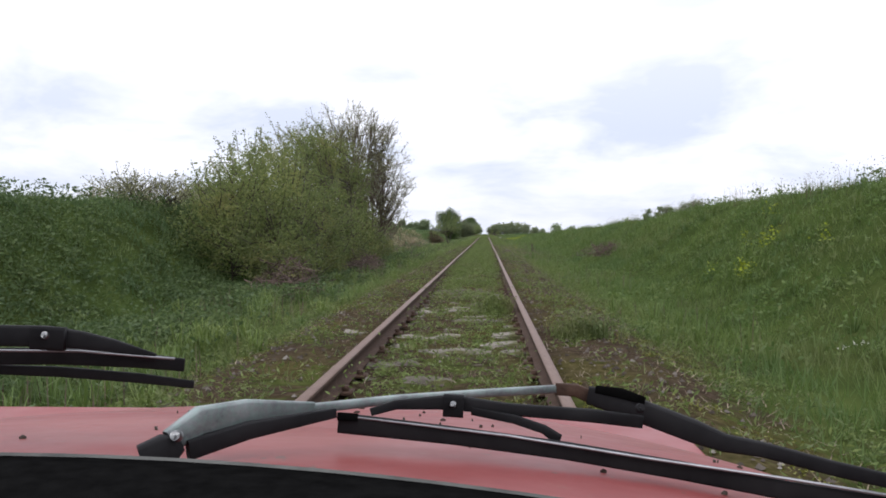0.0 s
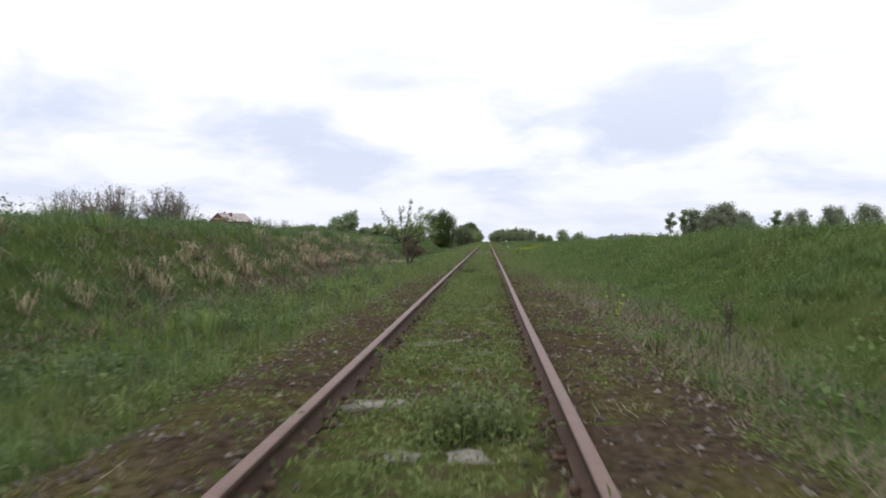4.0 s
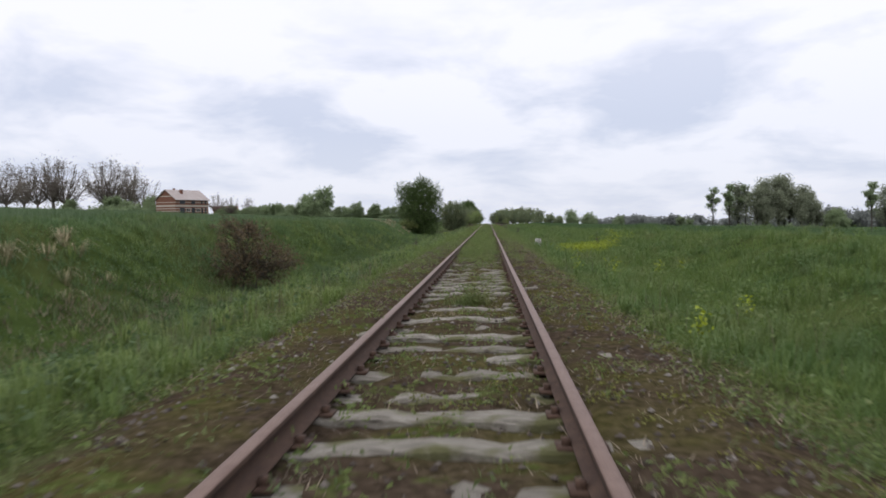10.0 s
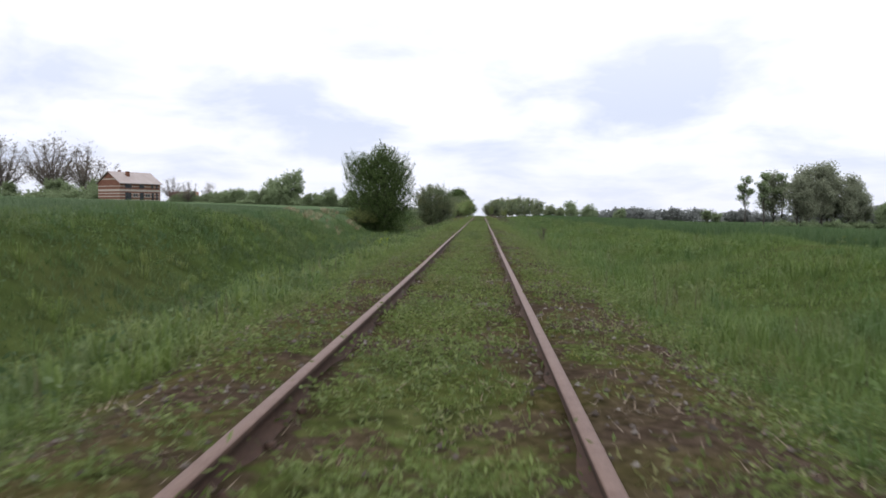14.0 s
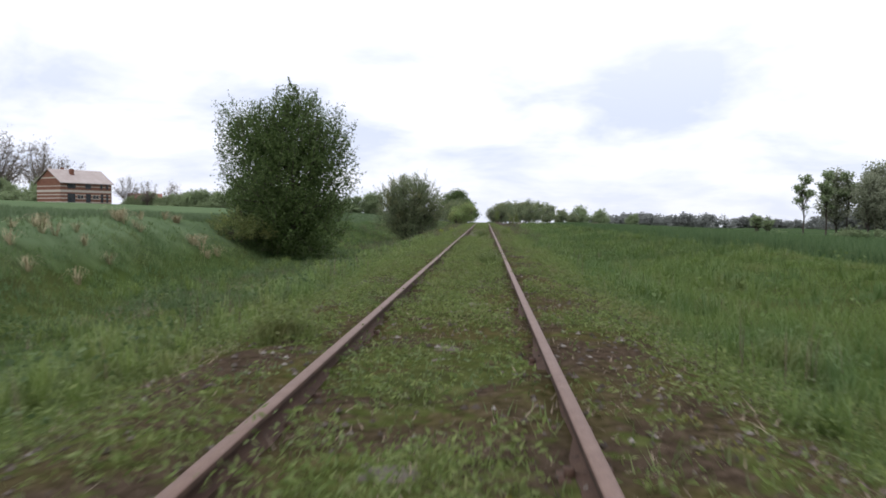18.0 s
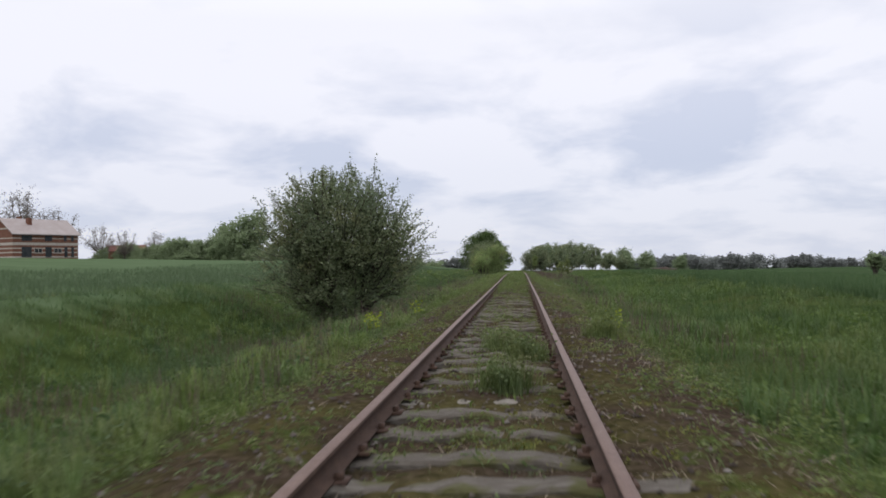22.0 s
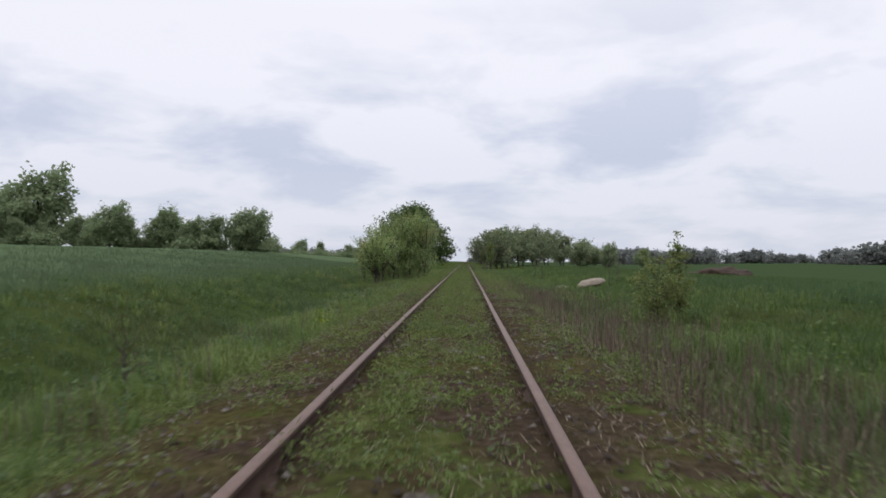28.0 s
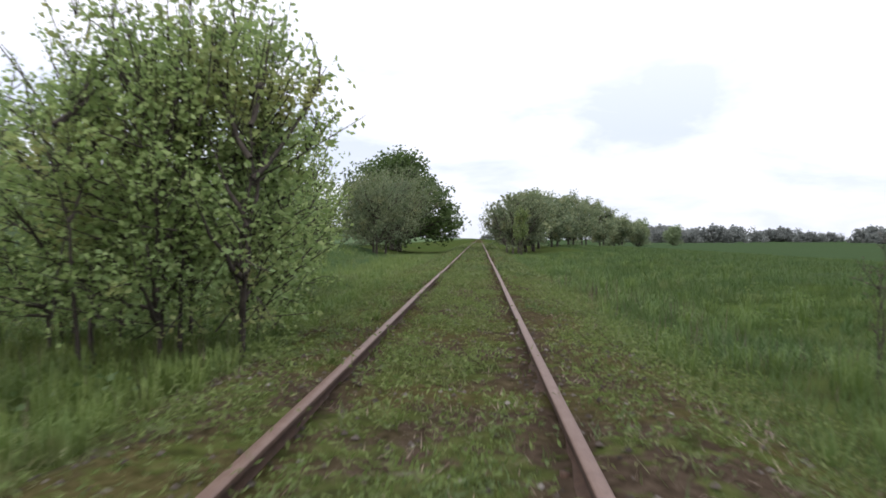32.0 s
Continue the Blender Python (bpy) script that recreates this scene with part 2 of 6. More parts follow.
M["leaf_wild"] = leaf_mat("wild_apple_leaf", (0.126, 0.185, 0.063), (0.232, 0.316, 0.105), (0.400, 0.479, 0.200), 1.0, 0.5, cool=(0.179, 0.253, 0.105), warm=(0.346, 0.316, 0.126))
M["leaf_bush"] = leaf_mat("bush_leaf", (0.091, 0.118, 0.058), (0.162, 0.200, 0.102), (0.275, 0.304, 0.177), 0.8, 0.48, cool=(0.132, 0.172, 0.102), warm=(0.220, 0.221, 0.102))
# green paled beyond real foliage: some distance haze is put into the colour
M["leaf_far"] = leaf_mat("hazed_far_leaf", (0.134, 0.179, 0.092), (0.190, 0.243, 0.126), (0.244, 0.300, 0.163), 0.12, 0.48)
# aerial haze is painted into this grey-blue leaf colour; the air itself is clear
M["leaf_hazy"] = leaf_mat("hazed_distant_leaf", (0.141, 0.155, 0.148), (0.178, 0.192, 0.178), (0.218, 0.230, 0.208), 0.05, 0.48)
# grove leaves greyed and lightened, with mild haze mixed into their colour
M["leaf_grove"] = leaf_mat("hazed_grove_leaf", (0.150, 0.172, 0.112), (0.205, 0.228, 0.152), (0.265, 0.285, 0.198), 0.12, 0.5)
M["leaf_rust"] = leaf_mat("rusty_leaf", (0.065, 0.047, 0.026), (0.109, 0.078, 0.045), (0.170, 0.121, 0.069), 0.8)


def solid(name, stops, scale, rough=0.85, metal=0.0, bump=0.3, dist=0.01, fine=None, spec=0.3):
    m = Mat(name, rough, metal, spec)
    c = m.ramp(m.noise(scale, 5.0, 0.65), *stops)
    if fine:
        c = m.mix(m.rng(m.noise(scale * 7, 3.0), 0.4, 0.75, 0.0, 0.6), c, fine)
    return m.colour(c).bump(m.noise(scale * 5, 4.0), bump, dist).m


M["bark"] = solid("bark", ((0.3, (0.025, 0.020, 0.016)), (0.7, (0.075, 0.062, 0.050))), 14.0, 0.9, bump=0.6)
M["twig"] = solid("brown_twig", ((0.3, (0.060, 0.044, 0.035)), (0.7, (0.135, 0.102, 0.083))), 14.0, 0.9, bump=0.4)
M["pale_bark"] = solid("pale_bark", ((0.3, (0.083, 0.070, 0.058)), (0.7, (0.150, 0.128, 0.108))), 3.0, 0.9)
M["rail_top"] = solid("rail_worn", ((0.3, (0.099, 0.059, 0.044)), (0.7, (0.148, 0.098, 0.076))), 9.0, 0.55, 0.35, fine=(0.060, 0.030, 0.020))
M["rust"] = solid("rust", ((0.3, (0.037, 0.020, 0.014)), (0.7, (0.078, 0.045, 0.029))), 12.0, 0.9, fine=(0.020, 0.012, 0.009))
M["brick"] = solid("brick", ((0.3, (0.112, 0.046, 0.029)), (0.7, (0.167, 0.077, 0.051))), 1.5, 0.9)
M["band"] = solid("pale_block", ((0.3, (0.306, 0.272, 0.231)), (0.7, (0.381, 0.354, 0.313))), 1.5, 0.9)
M["roof"] = solid("pale_roof_sheet", ((0.3, (0.229, 0.190, 0.174)), (0.7, (0.283, 0.250, 0.234))), 0.6, 0.7)
M["roof_red"] = solid("red_tile_roof", ((0.3, (0.109, 0.041, 0.031)), (0.7, (0.170, 0.068, 0.051))), 1.2, 0.9)
M["dark_glass"] = solid("window_glass", ((0.3, (0.02, 0.022, 0.025)), (0.7, (0.05, 0.055, 0.06))), 0.8, 0.15, bump=0.0)
M["concrete"] = solid("concrete", ((0.3, (0.340, 0.332, 0.306)), (0.7, (0.527, 0.518, 0.484))), 9.0, 0.9, fine=(0.187, 0.187, 0.162))
M["black"] = solid("black_paint", ((0.3, (0.012, 0.012, 0.012)), (0.7, (0.03, 0.03, 0.03))), 20.0, 0.6)
M["stone"] = solid("pale_stone", ((0.3, (0.166, 0.136, 0.102)), (0.7, (0.275, 0.241, 0.195))), 5.0, 0.9, fine=(0.110, 0.088, 0.061))
M["soil"] = solid("manure_heap", ((0.3, (0.019, 0.012, 0.008)), (0.7, (0.054, 0.034, 0.023))), 3.0, 0.95, bump=0.9, dist=0.08)


def ground_mat():
    m = Mat("ground", 1.0, spec=0.0)
    x, y, z = m.xyz()
    ax = m.math("ABSOLUTE", x, 0.0)
    big, mid, fine = m.noise(0.12, 3.0), m.noise(1.3, 4.0), m.noise(14.0, 4.0)
    green = m.ramp(mid, (0.3, (0.022, 0.033, 0.010)), (0.55, (0.038, 0.056, 0.016)), (0.8, (0.058, 0.076, 0.023)))
    green = m.mix(m.rng(big, 0.45, 0.7, 0.0, 0.5), green, (0.052, 0.051, 0.021))
    at = m.n.new("ShaderNodeAttribute")
    at.attribute_name = "cover"
    soil = m.ramp(fine, (0.3, (0.020, 0.015, 0.010)), (0.55, (0.042, 0.031, 0.022)), (0.8, (0.074, 0.057, 0.041)))
    moss = m.ramp(fine, (0.3, (0.032, 0.036, 0.007)), (0.7, (0.075, 0.071, 0.018)))
    bed = m.mix(m.rng(m.noise(0.9, 4.0), 0.44, 0.62, 0.0, 0.45), soil, moss)
    herb = m.ramp(m.noise(5.994, 2.664, 0.433), (0.3, (0.020, 0.027, 0.008)), (0.5, (0.041, 0.055, 0.014)), (0.7, (0.068, 0.078, 0.027)))
    patch = m.math("ADD", at.outputs["Fac"], m.rng(m.noise(3.2, 4.0, 0.65), 0.3, 0.7, -0.55, 0.55))
    bed = m.mix(m.rng(patch, 0.42, 0.62, 0.0, 0.75), bed, herb)
    edge = m.rng(m.math("ADD", ax, m.rng(mid, 0.2, 0.8, -0.8, 0.8)), 1.9, 3.0)
    c = m.mix(edge, bed, green)
    # crops: an even blue-green sheet beyond the verges
    crop = m.ramp(m.noise(0.5, 4.0, 0.6, (0.222, 2.553, 1.106)), (0.3, (0.030, 0.048, 0.021)), (0.7, (0.044, 0.066, 0.031)))
    crop = m.mix(m.rng(m.noise(0.02, 3.0), 0.4, 0.65, 0.0, 0.5), crop, (0.036, 0.057, 0.029))
    crop = m.mix(m.rng(m.noise(3.0, 4.0), 0.45, 0.75, 0.0, 0.5), crop, (0.022, 0.039, 0.014))
    # the left field's young wheat has a paler, greyer bloom
    pale = m.ramp(m.noise(0.5, 4.0, 0.6, (0.3, 2.0, 1.0)), (0.3, (0.058, 0.086, 0.043)), (0.7, (0.082, 0.115, 0.062)))
    crop = m.mix(m.rng(x, -1.0, 1.0), pale, crop)
    c = m.mix(m.rng(m.math("ADD", ax, m.rng(mid, 0.2, 0.8, -0.6, 0.6)), 9.5, 11.0), c, crop)
    return m.colour(c).bump(fine, 0.7, 0.04).m


M["ground"] = ground_mat()


def sleeper_mat(name, dark, mid, light):
    m = Mat(name, 0.95, spec=0.15)
    g = m.noise(5.0, 5.0, 0.7, (1.0, 9.0, 4.0))
    c = m.ramp(g, (0.3, dark), (0.5, mid), (0.72, light))
    c = m.mix(m.rng(m.each(), 0.0, 1.0, 0.0, 0.45), c, (0.075, 0.065, 0.052))
    c = m.mix(m.rng(m.noise(2.3, 3.0), 0.52, 0.62, 0.0, 0.8), c, (0.063, 0.065, 0.018))
    return m.colour(c).bump(g, 0.8, 0.03).m


M["sleeper"] = sleeper_mat("weathered_sleeper", (0.046, 0.038, 0.030), (0.098, 0.085, 0.070), (0.195, 0.182, 0.159))
M["pale_sleeper"] = sleeper_mat("bleached_sleeper", (0.060, 0.053, 0.043), (0.175, 0.160, 0.135), (0.310, 0.292, 0.252))


def ballast_mat():
    m = Mat("ballast", 0.95, spec=0.15)
    c = m.ramp(m.island(), (0.0, (0.022, 0.017, 0.013)), (0.5, (0.046, 0.037, 0.030)), (0.85, (0.076, 0.064, 0.055)), (1.0, (0.150, 0.138, 0.122)))
    return m.colour(c).bump(m.noise(40.0), 0.4, 0.01).m


M["ballast"] = ballast_mat()

# ---- mesh helpers ----
rg = np.random.default_rng(7)


def mesh_np(name, v, f, mat, smooth=False):
    """A mesh from arrays of vertices and of faces that all have as many corners."""
    v, f = np.asarray(v, np.float32), np.asarray(f, np.int32)
    me = bpy.data.meshes.new(name)
    k = f.shape[1]
    me.vertices.add(len(v))
    me.vertices.foreach_set("co", v.ravel())
    me.loops.add(f.size)
    me.loops.foreach_set("vertex_index", f.ravel())
    me.polygons.add(len(f))
    me.polygons.foreach_set("loop_start", np.arange(0, f.size, k, dtype=np.int32))
    if smooth:
        me.polygons.foreach_set("use_smooth", np.ones(len(f), bool))
    me.update(calc_edges=True)
    me.materials.append(mat)
    return me


def put(name, me, parent=None, label="", m=None):
    ob = new(name, me)
    if parent:
        ob.parent = parent
    if m is not None:
        ob.matrix_basis = m
    if label:
        ob["label"] = label
    return ob


def part(name, bm, material, parent, label="", smooth=False):
    me = bpy.data.meshes.new(name)
    if smooth:
        for f in bm.faces:
            f.smooth = True
    bm.to_mesh(me)
    bm.free()
    me.materials.append(material)
    return put(name, me, parent, label)


def box(bm, x0, y0, z0, x1, y1, z1, bevel=0.0):
    r = bmesh.ops.create_cube(bm, size=1.0, matrix=Matrix.Translation(((x0 + x1) / 2, (y0 + y1) / 2, (z0 + z1) / 2)) @ Matrix.Diagonal((x1 - x0, y1 - y0, z1 - z0, 1)))
    if bevel:
        es = list({e for v in r["verts"] for e in v.link_edges})
        bmesh.ops.bevel(bm, geom=es, offset=bevel, segments=2, affect="EDGES")
    return bm


def boxed(*a, bevel=0.0):
    return box(bmesh.new(), *a, bevel=bevel)


def tubes(paths, sides=5):
    """Tapered tubes along polylines: each path is (points n x 3, radii n). Returns vertices and quads."""
    vs, fs, at = [], [], 0
    ang = np.linspace(0, 2 * np.pi, sides, endpoint=False)
    for p, r in paths:
        p, r = np.asarray(p, float), np.asarray(r, float)
        n = len(p)
        d = np.gradient(p, axis=0)
        d /= np.linalg.norm(d, axis=1, keepdims=True) + 1e-9
        ref = np.where(np.abs(d[:, 2:3]) > 0.9, [[1.0, 0, 0]], [[0, 0, 1.0]])
        u = np.cross(d, ref)
        u /= np.linalg.norm(u, axis=1, keepdims=True) + 1e-9
        w = np.cross(d, u)
        ring = p[:, None] + r[:, None, None] * (np.cos(ang)[None, :, None] * u[:, None] + np.sin(ang)[None, :, None] * w[:, None])
        vs.append(ring.reshape(-1, 3))
        i = at + np.arange(n - 1)[:, None] * sides + np.arange(sides)[None]
        j = at + np.arange(n - 1)[:, None] * sides + (np.arange(sides)[None] + 1) % sides
        fs.append(np.stack([i, j, j + sides, i + sides], -1).reshape(-1, 4))
        at += n * sides
    return np.concatenate(vs), np.concatenate(fs)


def blades(pos, height, width, lean, per=5, spread=0.06, plain=False):
    """Grass tufts: per blades at each place, each a bent tapering strip."""
    n = len(pos) * per
    base = np.repeat(pos, per, 0) + np.c_[rg.normal(0, spread, (n, 2)), np.full(n, -0.02)]
    h = np.repeat(height, per) * rg.uniform(0.55, 1.15, n)
    a = rg.uniform(0, 2 * np.pi, n)
    d = np.c_[np.cos(a), np.sin(a), np.zeros(n)]
    s = np.c_[-np.sin(a), np.cos(a), np.zeros(n)] * (np.repeat(width, per) if np.ndim(width) else width)[..., None] * 0.5 if np.ndim(width) else np.c_[-np.sin(a), np.cos(a), np.zeros(n)] * width * 0.5
    ln = (rg.uniform(0.2, 1.0, n) * lean * h)[:, None]
    up = np.array([[0, 0, 1.0]])
    mid = base + d * ln * 0.35 + up * h[:, None] * 0.6
    tip = base + d * ln + up * (h * np.sqrt(np.maximum(1 - (0.6 * lean) ** 2, 0.3)))[:, None]
    if plain:
        v = np.stack([base - s * 1.2, base + s * 1.2, tip], 1).reshape(-1, 3)
        return v, np.arange(3 * n).reshape(-1, 3)
    v = np.stack([base - s, base + s, mid + s * 0.75, mid - s * 0.75, tip], 1).reshape(-1, 3)
    k = np.arange(n)[:, None] * 5
    f = np.concatenate([k + [[0, 1, 2]], k + [[0, 2, 3]], k + [[3, 2, 4]]], 1).reshape(-1, 3)
    return v, f


def leaves(pos, size, droop=0.5, plain=False, slim=1.0):
    """Small folded leaves at random turns, two triangles each; plain ones are one triangle."""
    n = len(pos)
    size = np.broadcast_to(size, n)[:, None] * rg.uniform(0.6, 1.25, (n, 1))
    d = rg.normal(0, 1, (n, 3))
    d[:, 2] = d[:, 2] * 0.6 - droop * 0.3
    d /= np.linalg.norm(d, axis=1, keepdims=True)
    s = np.cross(d, rg.normal(0, 1, (n, 3)))
    s /= np.linalg.norm(s, axis=1, keepdims=True) + 1e-9
    k = np.cross(d, s)
    s = s * slim
    if plain:
        v = np.stack([pos - d * size * 0.5 - s * size * 0.2, pos - d * size * 0.1 + s * size * 0.5, pos + d * size * 0.6 - s * size * 0.15], 1).reshape(-1, 3)
        return v, np.arange(3 * n).reshape(-1, 3)
    v = np.stack([pos - d * size * 0.5, pos + s * size * 0.33 + k * size * 0.1, pos + d * size * 0.55, pos - s * size * 0.33 + k * size * 0.1], 1).reshape(-1, 3)
    i = np.arange(n)[:, None] * 4
    f = np.concatenate([i + [[0, 1, 2]], i + [[0, 2, 3]]], 1).reshape(-1, 3)
    return v, f


# ---- the lie of the land ----
WEED_Y = [0, 12, 20, 32, 45, 58, 62, 75, 88, 104, 110, 120, 145, 165, 180, 188, 194, 212, 222, 245, 290, 330, 420]
WEED = [0.4, 0.5, 0.8, 0.85, 0.7, 0.75, 0.45, 0.8, 0.3, 0.2, 0.6, 0.9, 0.7, 0.9, 0.98, 0.85, 0.25, 0.3, 0.65, 0.65, 0.85, 0.95, 0.95]
BURY = [0.2, 0.3, 0.8, 0.8, 0.5, 0.6, 0.3, 0.9, 0.1, 0.0, 0.4, 0.8, 0.5, 0.8, 1.0, 0.8, 0.0, 0.0, 0.6, 0.9, 0.9, 1.0, 1.0]
SIDE_Y = [0, 30, 40, 55, 64, 74, 80, 92, 110, 124, 134, 146, 156, 164, 186, 192, 212, 222, 240, 262, 272, 290, 330]
SIDE = [0.45, 0.4, 0.28, 0.35, 0.7, 0.75, 0.4, 0.3, 0.35, 0.5, 0.6, 0.65, 0.35, 0.75, 0.8, 0.35, 0.3, 0.45, 0.4, 0.35, 0.45, 0.6, 0.9]


LY = [-60, 0, 20, 50, 75, 105, 130, 160, 180, 200, 215, 240, 280, 400]
LH = [1.6, 1.6, 1.6, 1.35, 1.3, 1.1, 0.95, 0.8, 0.8, 0.45, 0.3, 0.25, 0.2, 0.15]
RY = [-60, 0, 15, 27, 52, 66, 95, 130, 165, 215, 280, 400]
RH = [2.0, 2.0, 1.95, 1.75, 1.15, 1.0, 0.55, 0.2, -0.15, -0.2, -0.15, -0.25]


def land(x, y):
    """Height of the ground at arrays x, y; the rails' tops are at 0."""
    x, y = np.asarray(x, float), np.asarray(y, float)
    hl, hr = np.interp(y, LY, LH), np.interp(y, RY, RH)
    dl = np.interp(y, [0, 30, 60, 80, 110, 220, 262, 280, 300], [-0.55, -0.5, -0.35, -0.7, -1.15, -1.15, -1.1, -0.75, -0.4])
    dr = np.interp(y, [0, 60, 120, 200, 280], [-0.5, -0.55, -0.6, -0.5, -0.45])
    sl = np.interp(y, [0, 200, 330, 500], [0.047, 0.047, 0.025, 0.012])
    sr = np.interp(y, [0, 100, 200, 320, 420], [0.0, -0.01, -0.01, -0.01, -0.006])
    foot = np.interp(y, [0, 60, 100, 112, 125, 150, 175, 195, 205, 235, 260], [5.2, 5.2, 6.2, 7.0, 6.0, 5.8, 8.3, 8.3, 7.2, 7.0, 5.5])
    crest = foot + np.interp(y, [0, 60, 110, 300], [2.8, 2.8, 3.9, 3.8])
    a = np.abs(x)
    bed = np.interp(a, [0, 0.5, 0.66, 0.84, 1.0, 1.6, 2.5], [-0.165, -0.165, -0.195, -0.19, -0.15, -0.16, -0.42])

    def smooth(t):
        t = np.clip(t, 0, 1)
        return t * t * (3 - 2 * t)

    left = np.where(a < 5.0, -0.42 + (dl + 0.42) * smooth((a - 2.9) / 2.1), dl + (hl - dl) * smooth((a - foot) / (crest - foot)))
    left = left + sl * np.clip(a - crest, 0, 130)
    left = left + np.interp(y, [235, 290, 345, 500], [0.0, 0.7, 1.0, 0.6]) * 1.5 * smooth((a - 9) / 20) * (1 - smooth((a - 68) / 24))
    right = np.where(a < 4.2, -0.42 + (dr + 0.42) * smooth((a - 2.4) / 1.8), dr + (hr - dr) * smooth((a - 4.0) / 4.5))
    right = right + sr * np.clip(a - 8.5, 0, 90) - 0.010 * np.clip(y - 60, 0, 180) * smooth((a - 12) / 50)
    z = np.where(a < 2.45, bed, np.where(x < 0, left, right))
    rough = 0.05 * np.sin(x * 1.7 + y * 0.9) * np.sin(y * 1.3 - x * 0.6) + 0.07 * np.sin(x * 0.55 + 1.0) * np.sin(y * 0.37 + x * 0.2)
    z = z + rough * np.clip((a - 2.0) / 2.5, 0, 1) * np.clip(1.5 - a / 60, 0.3, 1)
    # the bed is uneven: soil and moss cover the sleepers in places
    bare = np.interp(y, [0, 15, 28, 36, 44, 55, 60, 70, 90, 104, 112, 188, 192, 212, 222, 300], [0.6, 0.8, 0, 0.6, 0.4, 0.3, 0.8, 0.4, 0.9, 0.9, 0, 0, 0.9, 0.9, 0.15, 0])
    lumps = 0.022 * np.sin(x * 5.1 + y * 1.9) * np.sin(y * 4.3 - x * 2.2) + 0.018 * np.sin(y * 2.1 + x * 1.1) + 0.012 * np.sin(y * 9.7 + x * 7.0)
    z = z + fall(y) * np.where((x < 0) & (y < 420), 1 - smooth((a - 72) / 26), 1.0)
    z = z + np.interp(y, WEED_Y, BURY) * np.interp(a, [0, 0.5, 0.66, 0.84, 1.0, 1.7, 2.1], [0.02, 0.03, 0.075, 0.085, 0.04, 0.02, 0.0])
    return z + (lumps + 0.012 - 0.055 * bare * (a < 0.72)) * np.clip(1.9 - a, 0, 1) * np.where(np.abs(a - 0.7525) < 0.1, 0.2, 1.0)


def fuzz(x, y, s, k=0.0):
    """A soft uneven pattern from 0 to 1."""
    return 0.5 + 0.25 * (np.sin(x * s + 1.3 + k) * np.cos(y * s * 0.8 + k) + np.sin((x + y) * s * 0.53 + 2 * k) * np.cos((x - 1.7 * y) * s * 0.31))


def cover(x, y):
    """How thickly weeds grow on the track bed: most of it, less beside the rails and on bare stretches."""
    a = np.abs(x)
    side = np.clip((a - 0.75) / 0.2, 0, 1)
    out = np.clip((a - 1.7) / 0.9, 0, 1)
    w = np.interp(y, WEED_Y, WEED) * (1 - side) + np.interp(y, SIDE_Y, SIDE) * side
    w = w + (1 - w) * 0.5 * out
    rough = 0.5 * fuzz(x, y, 2.3, 4.0) + 0.3 * fuzz(y, x, 4.7, 1.0) + 0.2 * fuzz(x, y, 9.1, 2.0)
    return np.clip(w * np.clip(3.4 * (rough + 0.06 * out - 0.27), 0.05, 1.05) * np.clip(0.25 + np.abs(a - 0.7525) * 2.6, 0, 1), 0, 1)


gx = np.concatenate([-np.geomspace(12.5, 3000, 46)[::-1], np.arange(-12, -2.4, 0.4), np.arange(-2.4, 2.41, 0.16), np.arange(2.8, 12.1, 0.4), np.geomspace(12.5, 3000, 46)])
gy = np.concatenate([-np.geomspace(8, 1500, 14)[::-1], np.concatenate([np.arange(-6, 290, 0.45), np.arange(290, 330, 1.0)]), np.geomspace(331, 4000, 60)])
GX, GY = np.meshgrid(gx, gy)
nx, ny = len(gx), len(gy)
gi = (np.arange(ny - 1)[:, None] * nx + np.arange(nx - 1)[None]).ravel()
ground_v = np.c_[GX.ravel(), GY.ravel(), land(GX.ravel(), GY.ravel())]
ground_me = mesh_np("ground", ground_v, np.stack([gi, gi + 1, gi + nx + 1, gi + nx], 1), M["ground"], True)
ground_me.attributes.new("cover", "FLOAT", "POINT").data.foreach_set("value", cover(ground_v[:, 0], ground_v[:, 1]).astype(np.float32))
tagged(put("ground", ground_me), "grassy railway cutting and green fields", "ground", kind="structure")

# ---- the track ----
track = new("railway_track")
tagged(track, "rusty overgrown single railway track on old sleepers", "railway track", kind="structure")
PROFILE = [(-0.036, 0.0), (-0.030, 0.006), (0.030, 0.006), (0.036, 0.0), (0.036, -0.03), (0.010, -0.045), (0.009, -0.115), (0.06, -0.135), (0.06, -0.145), (-0.06, -0.145), (-0.06, -0.135), (-0.009, -0.115), (-0.010, -0.045), (-0.036, -0.03)]


def rail(side):
    ys = np.concatenate([np.arange(-6, 330, 3.0), np.geomspace(331, 900, 30)])
    n, k = len(ys), len(PROFILE)
    jx, jz = 0.006 * np.sin(ys * 0.21 + side), 0.004 * np.sin(ys * 0.33 + 2 * side)
    v = np.array([[side * 0.7525 + px + jx[i], ys[i], pz - 0.006 + jz[i] + fall(ys[i])] for i in range(n) for px, pz in PROFILE])
    a = (np.arange(n - 1)[:, None] * k + np.arange(k)[None]).ravel()
    b = (np.arange(n - 1)[:, None] * k + (np.arange(k)[None] + 1) % k).ravel()
    me = mesh_np("rail", v, np.stack([a, b, b + k, a + k], 1), M["rust"])
    me.materials.append(M["rail_top"])
    top = np.tile((np.arange(k) < 3).astype(np.int32), n - 1)
    me.polygons.foreach_set("material_index", top)
    return put("rail", me, track, "rusty steel rail with a worn brown top")


rail(-1), rail(1)
SPACING = 0.62


